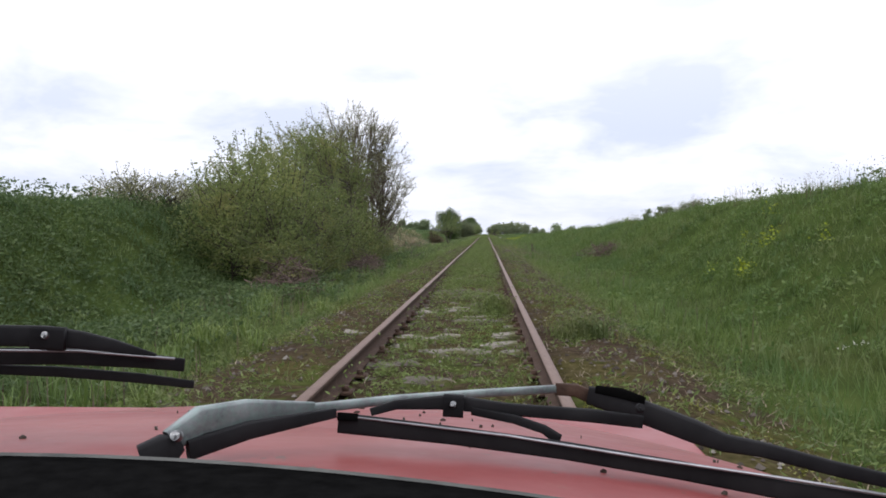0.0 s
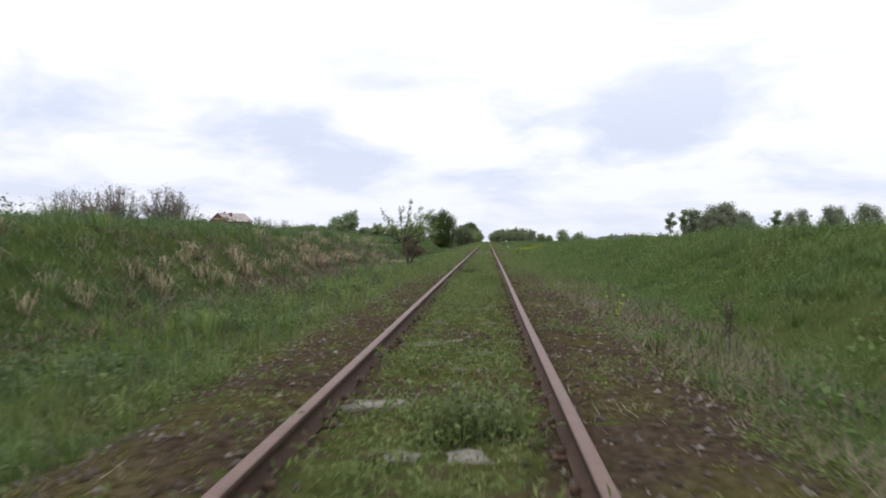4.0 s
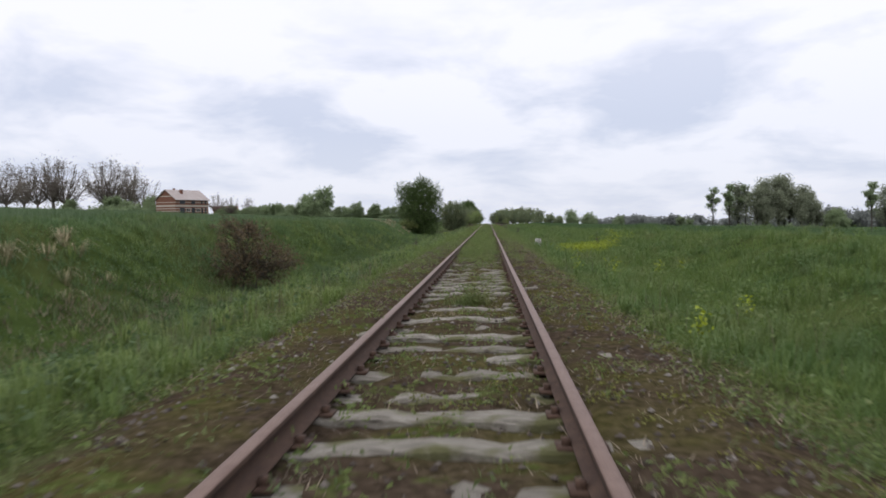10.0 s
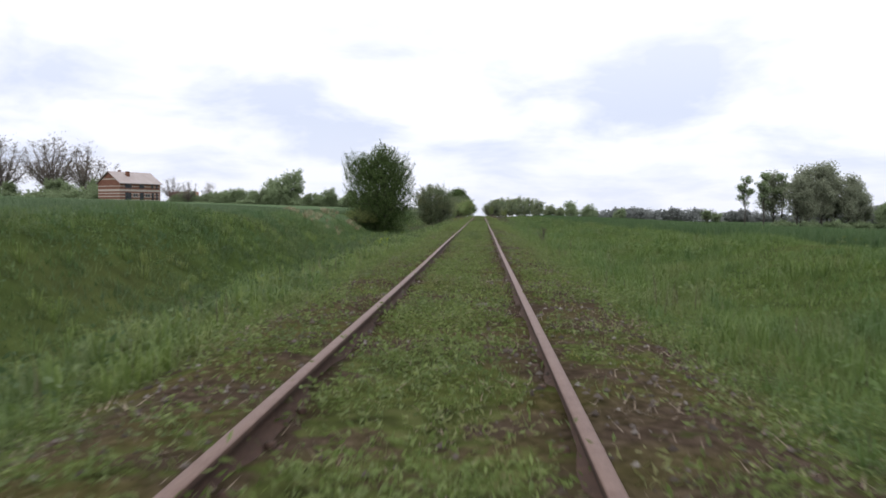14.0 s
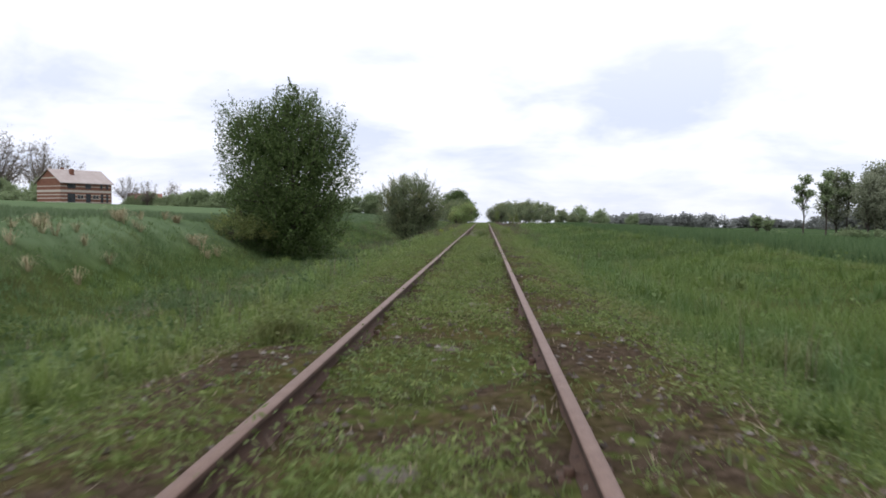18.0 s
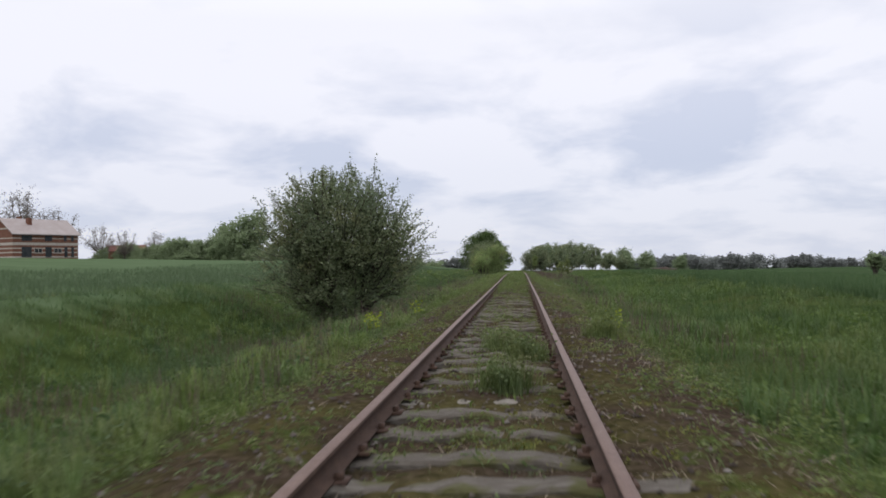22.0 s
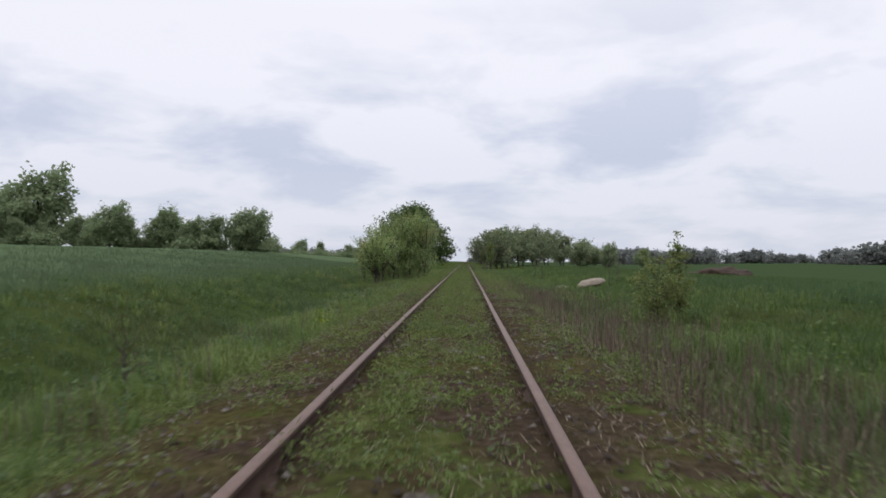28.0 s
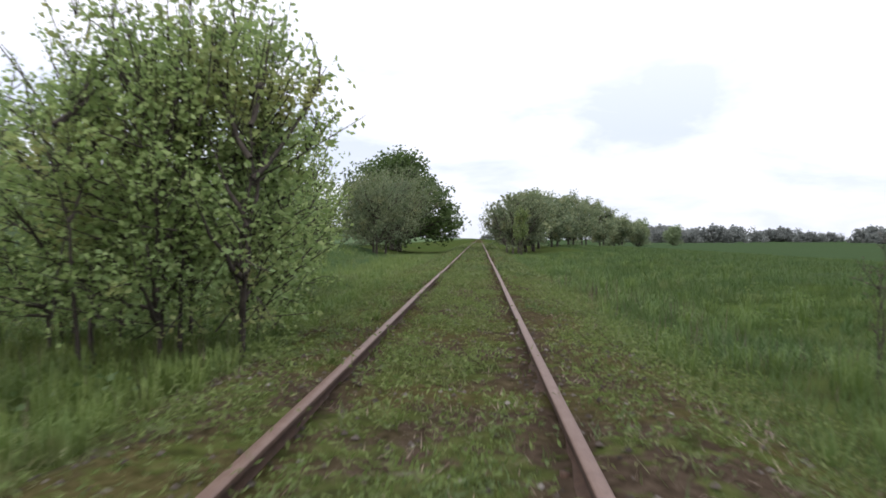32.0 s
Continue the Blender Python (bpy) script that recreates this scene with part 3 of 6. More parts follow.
def sleeper_mesh(k, mat):
    bm = bmesh.new()
    r = random.Random(k)
    xs = np.linspace(-1.28, 1.28, 15)
    rows = []
    for x in xs:
        w0, w1, h = 0.125 + r.uniform(-0.04, 0.012), 0.125 + r.uniform(-0.04, 0.012), r.uniform(-0.03, 0.012) - (0.05 if r.random() < 0.12 else 0)
        rows.append([bm.verts.new((x + r.uniform(-0.02, 0.02), yy, zz)) for yy, zz in ((-w0, -0.14), (-w0, -0.02 + h), (-w0 + 0.02, h), (w1 - 0.02, h + r.uniform(-0.01, 0.01)), (w1, -0.02 + h), (w1, -0.14))])
    for a, b in zip(rows, rows[1:]):
        for i in range(5):
            bm.faces.new((a[i], b[i], b[i + 1], a[i + 1]))
    bm.faces.new(rows[0])
    bm.faces.new(rows[-1][::-1])
    bmesh.ops.recalc_face_normals(bm, faces=bm.faces)
    me = bpy.data.meshes.new("sleeper")
    bm.to_mesh(me)
    bm.free()
    me.materials.append(M[mat])
    return me


SLEEPERS = [sleeper_mesh(k, "sleeper") for k in range(6)]
PALE = [sleeper_mesh(k + 20, "pale_sleeper") for k in range(6)]
for k in range(300):
    r = random.Random(k)
    y = 0.3 + SPACING * (k if k < 190 else k + 100)
    put("sleeper", (PALE if 89 < y < 106 or r.random() < (0.55 if 6 < y < 13 or 34 < y < 43 or 58 < y < 66 else 0.08) else SLEEPERS)[r.randrange(6)], track, m=pose(r.uniform(-0.03, 0.03), y + r.uniform(-0.03, 0.03), float(fall(y)) - 0.158 + r.uniform(-0.012, 0.004) - (r.uniform(0.01, 0.05) if r.random() < 0.35 else 0), r.uniform(-1, 1), r.uniform(-0.6, 0.6), r.uniform(-1.2, 1.2)))
far_v, far_f, at = [], [], 0
for k in list(range(190, 290)) + list(range(400, 700)):
    me = SLEEPERS[k % 6]
    v = np.array([p.co[:] for p in me.vertices]) + [0, 0.3 + SPACING * k, -0.16 + float(fall(0.3 + SPACING * k))]
    for p in me.polygons:
        i = list(p.vertices)
        far_f += [(at + i[0], at + i[j], at + i[j + 1]) for j in range(1, len(i) - 1)]
    far_v.append(v)
    at += len(v)
tagged(put("sleepers", mesh_np("sleepers", np.concatenate(far_v), far_f, M["sleeper"]), track), kind="stuff")
# base plates and clips on both sides of each rail
pv, pf = [], []
cube_f = np.array([[0, 1, 3], [0, 3, 2], [4, 6, 7], [4, 7, 5], [0, 4, 5], [0, 5, 1], [2, 3, 7], [2, 7, 6], [0, 2, 6], [0, 6, 4], [1, 5, 7], [1, 7, 3]])
cube_v = np.array([[a, b, c] for c in (0, 1) for b in (-0.5, 0.5) for a in (-0.5, 0.5)])
for k in range(480):
    for s in (-1, 1):
        for off, size in ((0.0, (0.26, 0.15, 0.02)), (0.08, (0.045, 0.055, 0.055)), (-0.08, (0.045, 0.055, 0.055))):
            pv.append(cube_v * size + [s * 0.7525 + off, 0.3 + SPACING * k, -0.172 + float(fall(0.3 + SPACING * k))])
            pf.append(cube_f + 8 * len(pf))
tagged(put("rail_fastenings", mesh_np("rail_fastenings", np.concatenate(pv), np.concatenate(pf), M["rust"]), track), kind="stuff")


# ---- trees and shrubs ----
def crown_points(r, blobs, k, hollow=0.55):
    """k points in a union of ellipsoids (centre and radii), more of them near its skin."""
    b = np.array(blobs, float)
    vol = b[:, 3] * b[:, 4] * b[:, 5]
    pick = r.choice(len(b), k, p=vol / vol.sum())
    d = r.normal(0, 1, (k, 3))
    d /= np.linalg.norm(d, axis=1, keepdims=True)
    rad = r.uniform(hollow, 1.0, (k, 1)) * r.uniform(0.85, 1.08, (k, 1))
    return b[pick, :3] + d * rad * b[pick, 3:]


def plant(name, x, y, blobs, leaf, label, category="tree", stems=((0, 0),), height=None, clusters=60, per=60, size=0.08, spread=0.3, girth=0.09, seed=1, twigs=0, hollow=0.5, lean=0.0, bark="bark", droop=0.5, z=None, group="", sides=5, limbs=1.0, fill=0, shoots=0, reach=0.6, up=0.7):
    """A tree or shrub: stems from the ground, limbs to a share of the clusters, twigs, a crown of single leaves, and leafy shoots that break its outline."""
    global rg
    rg = np.random.default_rng(seed)
    r = rg
    b = np.array(blobs, float)
    top = height or (b[:, 2] + b[:, 5]).max()
    paths, fine, stem_pts = [], [], []
    for sx, sy in stems:
        tx, ty = b[:, 0].mean() * 0.6 + sx * 1.25 + lean, b[:, 1].mean() * 0.6 + sy * 1.25
        t = np.linspace(0, 1, 8)[:, None]
        p = np.c_[sx + (tx - sx) * t**1.4, sy + (ty - sy) * t**1.4, top * (0.86 if len(stems) < 6 else r.uniform(0.5, 0.82)) * t - 0.05] + r.normal(0, 0.018 * top, (8, 3)) * t * [1, 1, 0.2]
        g = girth / math.sqrt(len(stems))
        paths.append((p, g * (1 - 0.86 * t[:, 0]) * np.where(t[:, 0] == 0, 1.35, 1.0)))
        stem_pts.append(p)
    cs = crown_points(r, blobs, clusters, hollow)
    lv = []
    for c in cs:
        st = stem_pts[np.argmin([np.hypot(*(s[4, :2] - c[:2])) for s in stem_pts])]
        want = max(0.12 * top, c[2] - 0.75 * np.hypot(*(c[:2] - st[3, :2])) - 0.12 * top)
        k = int(np.clip(np.searchsorted(st[:, 2], want), 1, 6))
        a = st[k] + (st[min(k + 1, 7)] - st[k - 1]) * r.uniform(-0.5, 0.5)
        a[2] = max(a[2], 0.05)
        t = np.linspace(0, 1, 6)[:, None]
        ctrl = a + (c - a) * [0.55, 0.55, 0.3]
        p = (1 - t) ** 2 * a + 2 * t * (1 - t) * ctrl + t**2 * c + r.normal(0, 0.03, (6, 3)) * np.linalg.norm(c - a) * t * (1 - t) * 2
        g = min(girth * 0.42, 0.012 + 0.028 * np.linalg.norm(c - a) * girth / 0.09)
        if r.random() < limbs:
            paths.append((p, g * (1 - 0.85 * t[:, 0])))
        d = (p[-1] - p[-3]) / (np.linalg.norm(p[-1] - p[-3]) + 1e-9)
        for _ in range(twigs):
            e = d + r.normal(0, 0.6, 3) + [0, 0, 0.35]
            q0 = p[r.integers(3, 6)]
            e = e / np.linalg.norm(e) * spread * r.uniform(0.8, 2.0)
            q = np.stack([q0, q0 + e * 0.5 + r.normal(0, 0.04, 3) * spread, q0 + e])
            fine.append((q, np.array([g * 0.3, g * 0.2, g * 0.08]) + 0.002))
            if per:
                n = max(2, int(per / max(twigs, 1) * 0.55))
                lv.append(q0 + e * r.uniform(0.2, 1.05, (n, 1)) + r.normal(0, spread * 0.10, (n, 3)))
        n = max(1, int(per * (0.45 if twigs else 1.0)))
        if per:
            k = int(n * 0.3)
            u = r.uniform(0.3, 1.0, (k, 1))
            lv.append(p[2] + (c - p[2]) * u + r.normal(0, spread * 0.5, (k, 3)))
            d = r.normal(0, 1, (n - k, 3))
            d *= (r.uniform(0, 1, (n - k, 1)) ** 0.45) / np.linalg.norm(d, axis=1, keepdims=True)
            lv.append(c + d * spread * [1.7, 1.7, 1.25] * r.uniform(0.7, 1.2))
    if fill:
        q = crown_points(r, blobs, fill, max(hollow, 0.3))
        w = np.sin(q[:, 0] * 3.1 + seed) * np.sin(q[:, 1] * 2.7 + seed) * np.sin(q[:, 2] * 3.4) + 0.5 * np.sin(q[:, 0] * 7.3) * np.sin(q[:, 2] * 6.7 + seed)
        lv.append(q[r.uniform(-0.55, 0.25, fill) < w] + r.normal(0, 0.05, (1, 3)))
    mid = (b[:, :3] * b[:, 3:4]).sum(0) / b[:, 3].sum()
    skin = crown_points(r, blobs, shoots, 0.9) if shoots else ()
    for c in skin:
        e = (c - mid) / (np.linalg.norm(c - mid) + 1e-9) + r.normal(0, 0.25, 3) + [0, 0, up]
        e = e / np.linalg.norm(e) * reach * r.uniform(0.4, 1.15)
        q = np.stack([c - e * 0.7, c - e * 0.1 + r.normal(0, 0.03, 3), c + e])
        if sides > 3:
            fine.append((q, np.array([0.011, 0.007, 0.003]) * (1 + top * 0.06)))
        if per:
            n = int(40 * reach / max(size, 0.03) * 0.085)
            lv.append(c + e * r.uniform(-0.6, 1.03, (n, 1)) + r.normal(0, size * 0.65, (n, 3)))
    gz = float(land(x, y)) if z is None else z + float(fall(y))
    root = new(name)
    root.matrix_basis = pose(x, y, gz - 0.03)
    tagged(root, label, category, group)
    tv, tf = tubes(paths, sides)
    if fine:
        fv, ff = tubes(fine, 3)
        tv, tf = np.concatenate([tv, fv]), np.concatenate([tf, ff + len(tv)])
    put("trunk", mesh_np("trunk", tv, tf, M[bark], True), root)
    if lv:
        lp = np.concatenate(lv)
        lp = lp[lp[:, 2] > 0.05]
        v, f = leaves(lp, size, droop)
        put("crown", mesh_np("crown", v, f, M[leaf]), root)
    return root


def forked_tree(name, x, y, z, fork, targets, leaf, label, group="", girth=0.05, shoots=9, length=0.42, per=16, size=0.055, seed=1, bark="bark", sides=5, spurs=1, rise=0.55):
    """A tree whose trunk forks into bent limbs, each with upright side shoots that carry leaves along their length."""
    global rg
    rg = r = np.random.default_rng(seed)
    f = np.array(fork, float)
    t = np.linspace(0, 1, 7)[:, None]
    trunk = f * t * [1, 1, 0] + [[0, 0, f[2]]] * t + np.c_[np.sin(t * 3.1) * 0.06 * f[2], np.zeros(7), -0.08 * (1 - t[:, 0])]
    paths, fine, lv = [(trunk, girth * (1.3 - 0.5 * t[:, 0]))], [], []
    t = np.linspace(0, 1, 9)[:, None]
    for tx, ty, tz in targets:
        e = np.array([tx, ty, tz])
        ctrl = f + (e - f) * [0.62, 0.62, 0.38] + r.normal(0, 0.05, 3) * np.linalg.norm(e - f)
        p = (1 - t) ** 2 * f + 2 * t * (1 - t) * ctrl + t**2 * e + r.normal(0, 0.018, (9, 3)) * np.linalg.norm(e - f) * t
        ln = np.linalg.norm(e - f)
        paths.append((p, girth * 0.62 * (1 - 0.88 * t[:, 0])))
        starts = [(p[k], 0.25 + 0.75 * (1 - k / 9), girth) for k in r.integers(2, 9, shoots)]
        for a, share, g in list(starts):
            if spurs > 1:
                starts += [(a + r.normal(0, 0.3, 3) * length, share * 0.6, g * 0.6) for _ in range(spurs)]
        for a, share, g in starts:
            d = (e - f) / ln * 0.7 + r.normal(0, 0.55, 3) + [0, 0, rise]
            d = d / np.linalg.norm(d) * length * share * r.uniform(0.6, 1.3)
            q = np.stack([a, a + d * 0.5 + r.normal(0, 0.06, 3) * length, a + d])
            fine.append((q, np.array([0.17, 0.11, 0.05]) * g))
            if per:
                lv.append(a + (q[1] - a) * 0.2 + d * r.uniform(0.1, 1.05, (per, 1)) + r.normal(0, size * 0.7, (per, 3)))
        if per:
            lv.append(p[r.integers(4, 9, per)] + r.normal(0, size * 1.1, (per, 3)))
    root = new(name)
    root.matrix_basis = pose(x, y, z)
    tagged(root, label, "tree", group)
    tv, tf = tubes(paths, sides)
    fv, ff = tubes(fine, 3)
    put("trunk", mesh_np("trunk", np.concatenate([tv, fv]), np.concatenate([tf, ff + len(tv)]), M[bark], True), root)
    if lv:
        put("crown", mesh_np("crown", *leaves(np.concatenate(lv), size, 0.3), M[leaf]), root)
    return root


# the thicket on the bank beside the start
plant("shrub", -5.0, 18.3, [(0, -0.6, 1.8, 1.3, 2.2, 1.7), (0.4, 2.6, 1.7, 1.2, 2.4, 1.6), (-0.9, -0.2, 1.9, 1.2, 1.8, 1.3), (-1.0, 3.0, 2.6, 1.5, 2.4, 1.6), (0.7, -0.6, 0.7, 0.8, 2.2, 0.7), (0.7, 3.0, 0.7, 0.8, 2.4, 0.7)], "leaf_shrub", "bright green hawthorn thicket on the cutting bank", "shrub", ((0, 0), (0.5, 1.0), (-0.6, -0.8), (0.7, 2.2), (-0.9, 2.2)), clusters=260, per=110, size=0.066, spread=0.26, girth=0.05, seed=3, twigs=3, z=-0.5, limbs=0.5, fill=22000, shoots=170, reach=0.5)
plant("shrub", -4.7, 24.5, [(0, 0, 1.5, 1.4, 2.4, 1.6), (0.2, 3.0, 1.4, 1.2, 2.2, 1.5), (-1.5, 1.0, 3.0, 1.7, 2.4, 1.9), (-0.6, 3.2, 3.3, 1.5, 2.2, 1.6), (-0.9, 2.2, 4.1, 1.4, 1.9, 1.2)], "leaf_shrub", "leafy green shrub with brown dead stems at its foot", "shrub", ((0, 0), (0.4, 1.2), (-0.4, -1.0), (0.2, 2.6)), clusters=260, per=100, size=0.066, spread=0.24, girth=0.05, seed=4, twigs=3, z=-0.5, limbs=0.5, fill=20000, shoots=170, reach=0.5)
plant("willow_tree", -5.4, 32.6, [(-0.2, 0, 4.6, 2.6, 2.6, 2.1), (0.9, 0.5, 3.3, 1.7, 1.9, 1.7), (-1.9, -1, 4.3, 2.1, 2.1, 1.9), (0.3, 0.5, 5.4, 1.6, 1.8, 1.3)], "leaf_grey", "grey-green willow with many thin bare stems", "tree", ((0.4, 0), (0.8, 0.5), (-0.3, 0.3), (0.2, -0.6), (1.0, 0.9)), clusters=380, per=95, size=0.055, spread=0.3, girth=0.07, seed=5, twigs=6, z=-0.45, bark="twig", shoots=160, reach=0.55)
plant("willow_tree", -6.3, 37.6, [(0.9, 0.6, 2.7, 1.4, 1.5, 1.3), (0.1, 0, 3.5, 1.4, 1.4, 1.2), (1.9, 0.8, 2.1, 0.8, 1.0, 0.9), (0.8, 0.4, 1.5, 1.3, 1.2, 0.8)], "leaf_grey", "open willow with curved grey twigs and small leaves", "tree", ((0, 0), (0.6, 0.3), (-0.4, 0.4), (0.3, -0.5), (1.0, 0.5), (0.9, -0.2), (-0.2, 0.9)), clusters=220, per=44, size=0.052, spread=0.28, girth=0.07, seed=15, twigs=5, z=-0.3, bark="twig", shoots=60, reach=0.5)
plant("willow_shrub", -8.4, 25.0, [(0.0, 0, 0.55, 1.5, 2.0, 0.5), (-1.0, 2, 0.5, 1.4, 1.6, 0.45)], "leaf_grey", "spreading brown-twigged willow behind the thicket", "shrub", ((0, 0), (0.5, 0.5), (-0.5, 0.3)), clusters=170, per=90, size=0.06, spread=0.25, girth=0.04, seed=7, twigs=3)
plant("shrub", -8.2, 18.5, [(0, 0, 0.4, 1.3, 1.8, 0.4)], "leaf_grey", "thorny grey shrub with bare shoots on the bank", "shrub", ((0, 0), (0.4, 0.3), (-0.4, 0.2)), clusters=70, per=60, size=0.055, spread=0.25, girth=0.04, seed=6, twigs=4)

plant("shrub", -4.4, 29.3, [(0, 0, 0.8, 1.1, 2.0, 0.9), (-0.9, 1.5, 1.1, 1.2, 1.8, 1.2), (0.1, 3.2, 0.7, 0.9, 1.5, 0.8)], "leaf_shrub", "leafy undergrowth at the foot of the willow", "shrub", ((0, 0), (-0.6, 1.0), (0, 2.6)), clusters=170, per=90, size=0.065, spread=0.22, girth=0.03, seed=8, twigs=3, z=-0.5)
plant("shrub", -5.4, 34.5, [(0, 0, 1.2, 1.3, 1.6, 1.3), (0.7, 1.0, 0.8, 0.9, 1.3, 0.9)], "leaf_grey", "grey-green willow scrub with dry stems", "shrub", ((0, 0), (0.5, 0.6), (-0.4, 0.4)), clusters=120, per=70, size=0.055, spread=0.24, girth=0.03, seed=9, twigs=4, z=-0.4)

# two young apple trees
forked_tree("apple_tree", -3.2, 70.2, -0.12, (-0.27, 0, 0.95), [(-1.45, 0.2, 1.6), (-0.95, -0.4, 2.2), (-1.0, 0.5, 1.5), (-0.35, 0.3, 2.4), (0.1, -0.2, 2.6), (0.5, 0.4, 2.4), (0.95, 0.1, 2.35), (1.15, -0.2, 1.65), (-1.2, -0.1, 0.95), (0.6, -0.5, 1.5), (-0.5, -0.6, 1.5), (0.1, 0.5, 1.6)], "leaf_apple", "young apple tree with sparse pale green leaves", "young apple trees", 0.055, 13, 0.62, 26, 0.056, 11, rise=0.4)
forked_tree("apple_tree", -3.2, 71.0, -0.12, (0.24, 0.1, 0.85), [(1.15, 0.2, 1.3), (0.6, -0.3, 2.2), (0.0, 0.3, 1.8), (0.95, 0.1, 2.3), (0.9, 0.5, 1.55)], "leaf_apple", "slim young apple tree leaning over the ditch", "young apple trees", 0.042, 12, 0.52, 24, 0.056, 12, rise=0.4)
plant("bush", -7.2, 110.5, [(0, 0, 1.3, 1.1, 1.1, 1.2), (0.6, 1.2, 0.8, 1.0, 1.0, 0.8)], "leaf_rust", "half-bare brownish bush in the ditch", "bush", ((0, 0), (0.3, 0.3), (-0.3, 0.2)), clusters=150, per=60, size=0.06, spread=0.22, girth=0.04, seed=13, twigs=5, z=-1.1)

# the dense young poplar and the round bush
plant("poplar_tree", -8.7, 189.3, [(0.0, 0.0, 3.92, 3.22, 3.1, 2.94), (0.36, 0.0, 5.89, 2.62, 2.5, 1.85), (-2.02, 0.36, 5.89, 1.56, 1.79, 1.74), (0.12, -0.23, 1.85, 2.87, 2.62, 1.74), (0.23, 0.23, 7.3, 1.19, 1.19, 0.98), (0.12, 0.0, 0.76, 2.02, 2.02, 0.76)], "leaf_dark", "dense dark green young poplar beside the ditch", "tree", ((0, 0), (0.3, 0.2), (-0.3, 0.1), (0.2, -0.4), (-0.5, 0.4)), clusters=420, per=70, size=0.10, spread=0.3, girth=0.15, seed=21, twigs=1, hollow=0.35, z=-1.3, limbs=0.3, fill=100000, shoots=420, reach=0.7, up=1.2)
plant("bush", -5.4, 213.2, [(0.0, 0.0, 3.26, 2.33, 2.23, 1.95), (-1.12, 0.0, 2.23, 1.86, 1.77, 1.58), (1.21, 0.0, 2.6, 1.77, 1.67, 1.58), (0.09, 0.0, 1.4, 1.86, 1.67, 1.12), (0.0, 0.19, 4.37, 1.4, 1.3, 0.65), (-0.56, 0.0, 3.63, 2.14, 1.86, 1.4), (0.0, 0.0, 0.65, 1.58, 1.4, 0.56)], "leaf_bush", "round grey-green bush with upright bare twigs", "bush", ((0, 0), (0.35, 0.2), (-0.35, 0.3), (0.2, -0.3), (-0.25, -0.25), (0.6, 0.1), (-0.6, 0)), clusters=420, per=95, size=0.08, spread=0.25, girth=0.085, seed=22, twigs=4, hollow=0.4, z=-1.15, limbs=0.6, fill=30000, shoots=420, reach=0.55, up=0.6)

plant("shrub", -10.4, 186.6, [(0, 0, 0.55, 1.1, 1.0, 0.6), (0.9, 0.4, 0.45, 0.8, 0.8, 0.5), (-0.8, 0.2, 0.4, 0.7, 0.7, 0.45)], "leaf_shrub", "low bramble bush at the foot of the poplar", "shrub", ((0, 0), (0.3, 0.2)), clusters=70, per=60, size=0.08, spread=0.22, girth=0.03, seed=23, twigs=2, limbs=0.6, fill=2500, shoots=40, reach=0.4)
# bushes near the end of the way
STEMS = tuple((round(1.5 * math.cos(2.4 * k) * (k / 11) ** 0.5, 2), round(1.5 * math.sin(2.4 * k) * (k / 11) ** 0.5, 2)) for k in range(11))
plant("apple_tree", -3.0, 288.3, [(0.1, 0, 2.1, 1.4, 1.5, 1.3), (0.7, 0.4, 2.8, 1.0, 1.2, 1.0), (0.3, 0.2, 3.2, 1.0, 1.1, 0.8), (-0.7, -0.3, 2.2, 1.2, 1.2, 1.1), (-0.3, 0, 3.0, 1.1, 1.2, 0.9), (0.1, 0, 1.1, 1.4, 1.5, 0.9)], "leaf_wild", "wild apple tree with many thin stems and fresh leaves", "tree", STEMS[:8], clusters=230, per=60, size=0.078, spread=0.24, girth=0.085, seed=31, twigs=4, z=-0.35, limbs=0.6, fill=9000, shoots=190, reach=0.75, up=0.9)
plant("apple_tree", -4.5, 285.2, [(-0.1, 0, 1.6, 1.0, 1.1, 0.8), (0.3, 0.4, 2.0, 0.9, 1.0, 0.6), (-0.5, 0, 1.9, 0.8, 0.9, 0.5)], "leaf_wild", "leafy wild tree with thin dark stems in the grass", "tree", ((0, 0), (0.25, 0.1), (-0.15, 0.3)), clusters=110, per=46, size=0.074, spread=0.22, girth=0.07, seed=38, twigs=4, z=-0.35, fill=3000, shoots=60, reach=0.5)
plant("apple_tree", -4.9, 289.6, [(0, 0, 1.8, 1.4, 1.5, 1.2), (0.2, 0.2, 2.8, 1.1, 1.2, 0.9), (0, 0, 0.9, 1.3, 1.4, 0.8)], "leaf_wild", "young wild tree among many slender stems", "tree", STEMS[:7], clusters=150, per=52, size=0.078, spread=0.24, girth=0.07, seed=35, twigs=4, z=-0.35, limbs=0.6, fill=6000, shoots=80, reach=0.55)
plant("apple_tree", -4.0, 293.8, [(0.2, 0, 1.8, 1.5, 1.8, 1.2), (0.5, 0.8, 2.9, 1.1, 1.3, 1.0), (-0.9, -0.6, 1.7, 1.2, 1.2, 1.0), (0.2, 0, 0.9, 1.4, 1.6, 0.8)], "leaf_wild", "bushy wild tree with slender trunks in tall grass", "tree", STEMS[:8], clusters=200, per=56, size=0.078, spread=0.24, girth=0.075, seed=32, twigs=4, z=-0.35, limbs=0.6, fill=8000, shoots=100, reach=0.6)
plant("apple_tree", -4.7, 298.5, [(0, 0, 1.5, 1.6, 1.7, 1.3), (0.8, 1.0, 2.0, 1.1, 1.2, 1.0)], "leaf_apple", "low wild apple bush at the field edge", "tree", ((0, 0), (0.5, 0.4), (-0.5, 0.2)), clusters=150, per=90, size=0.09, spread=0.22, girth=0.06, seed=37, twigs=3, z=-0.3)
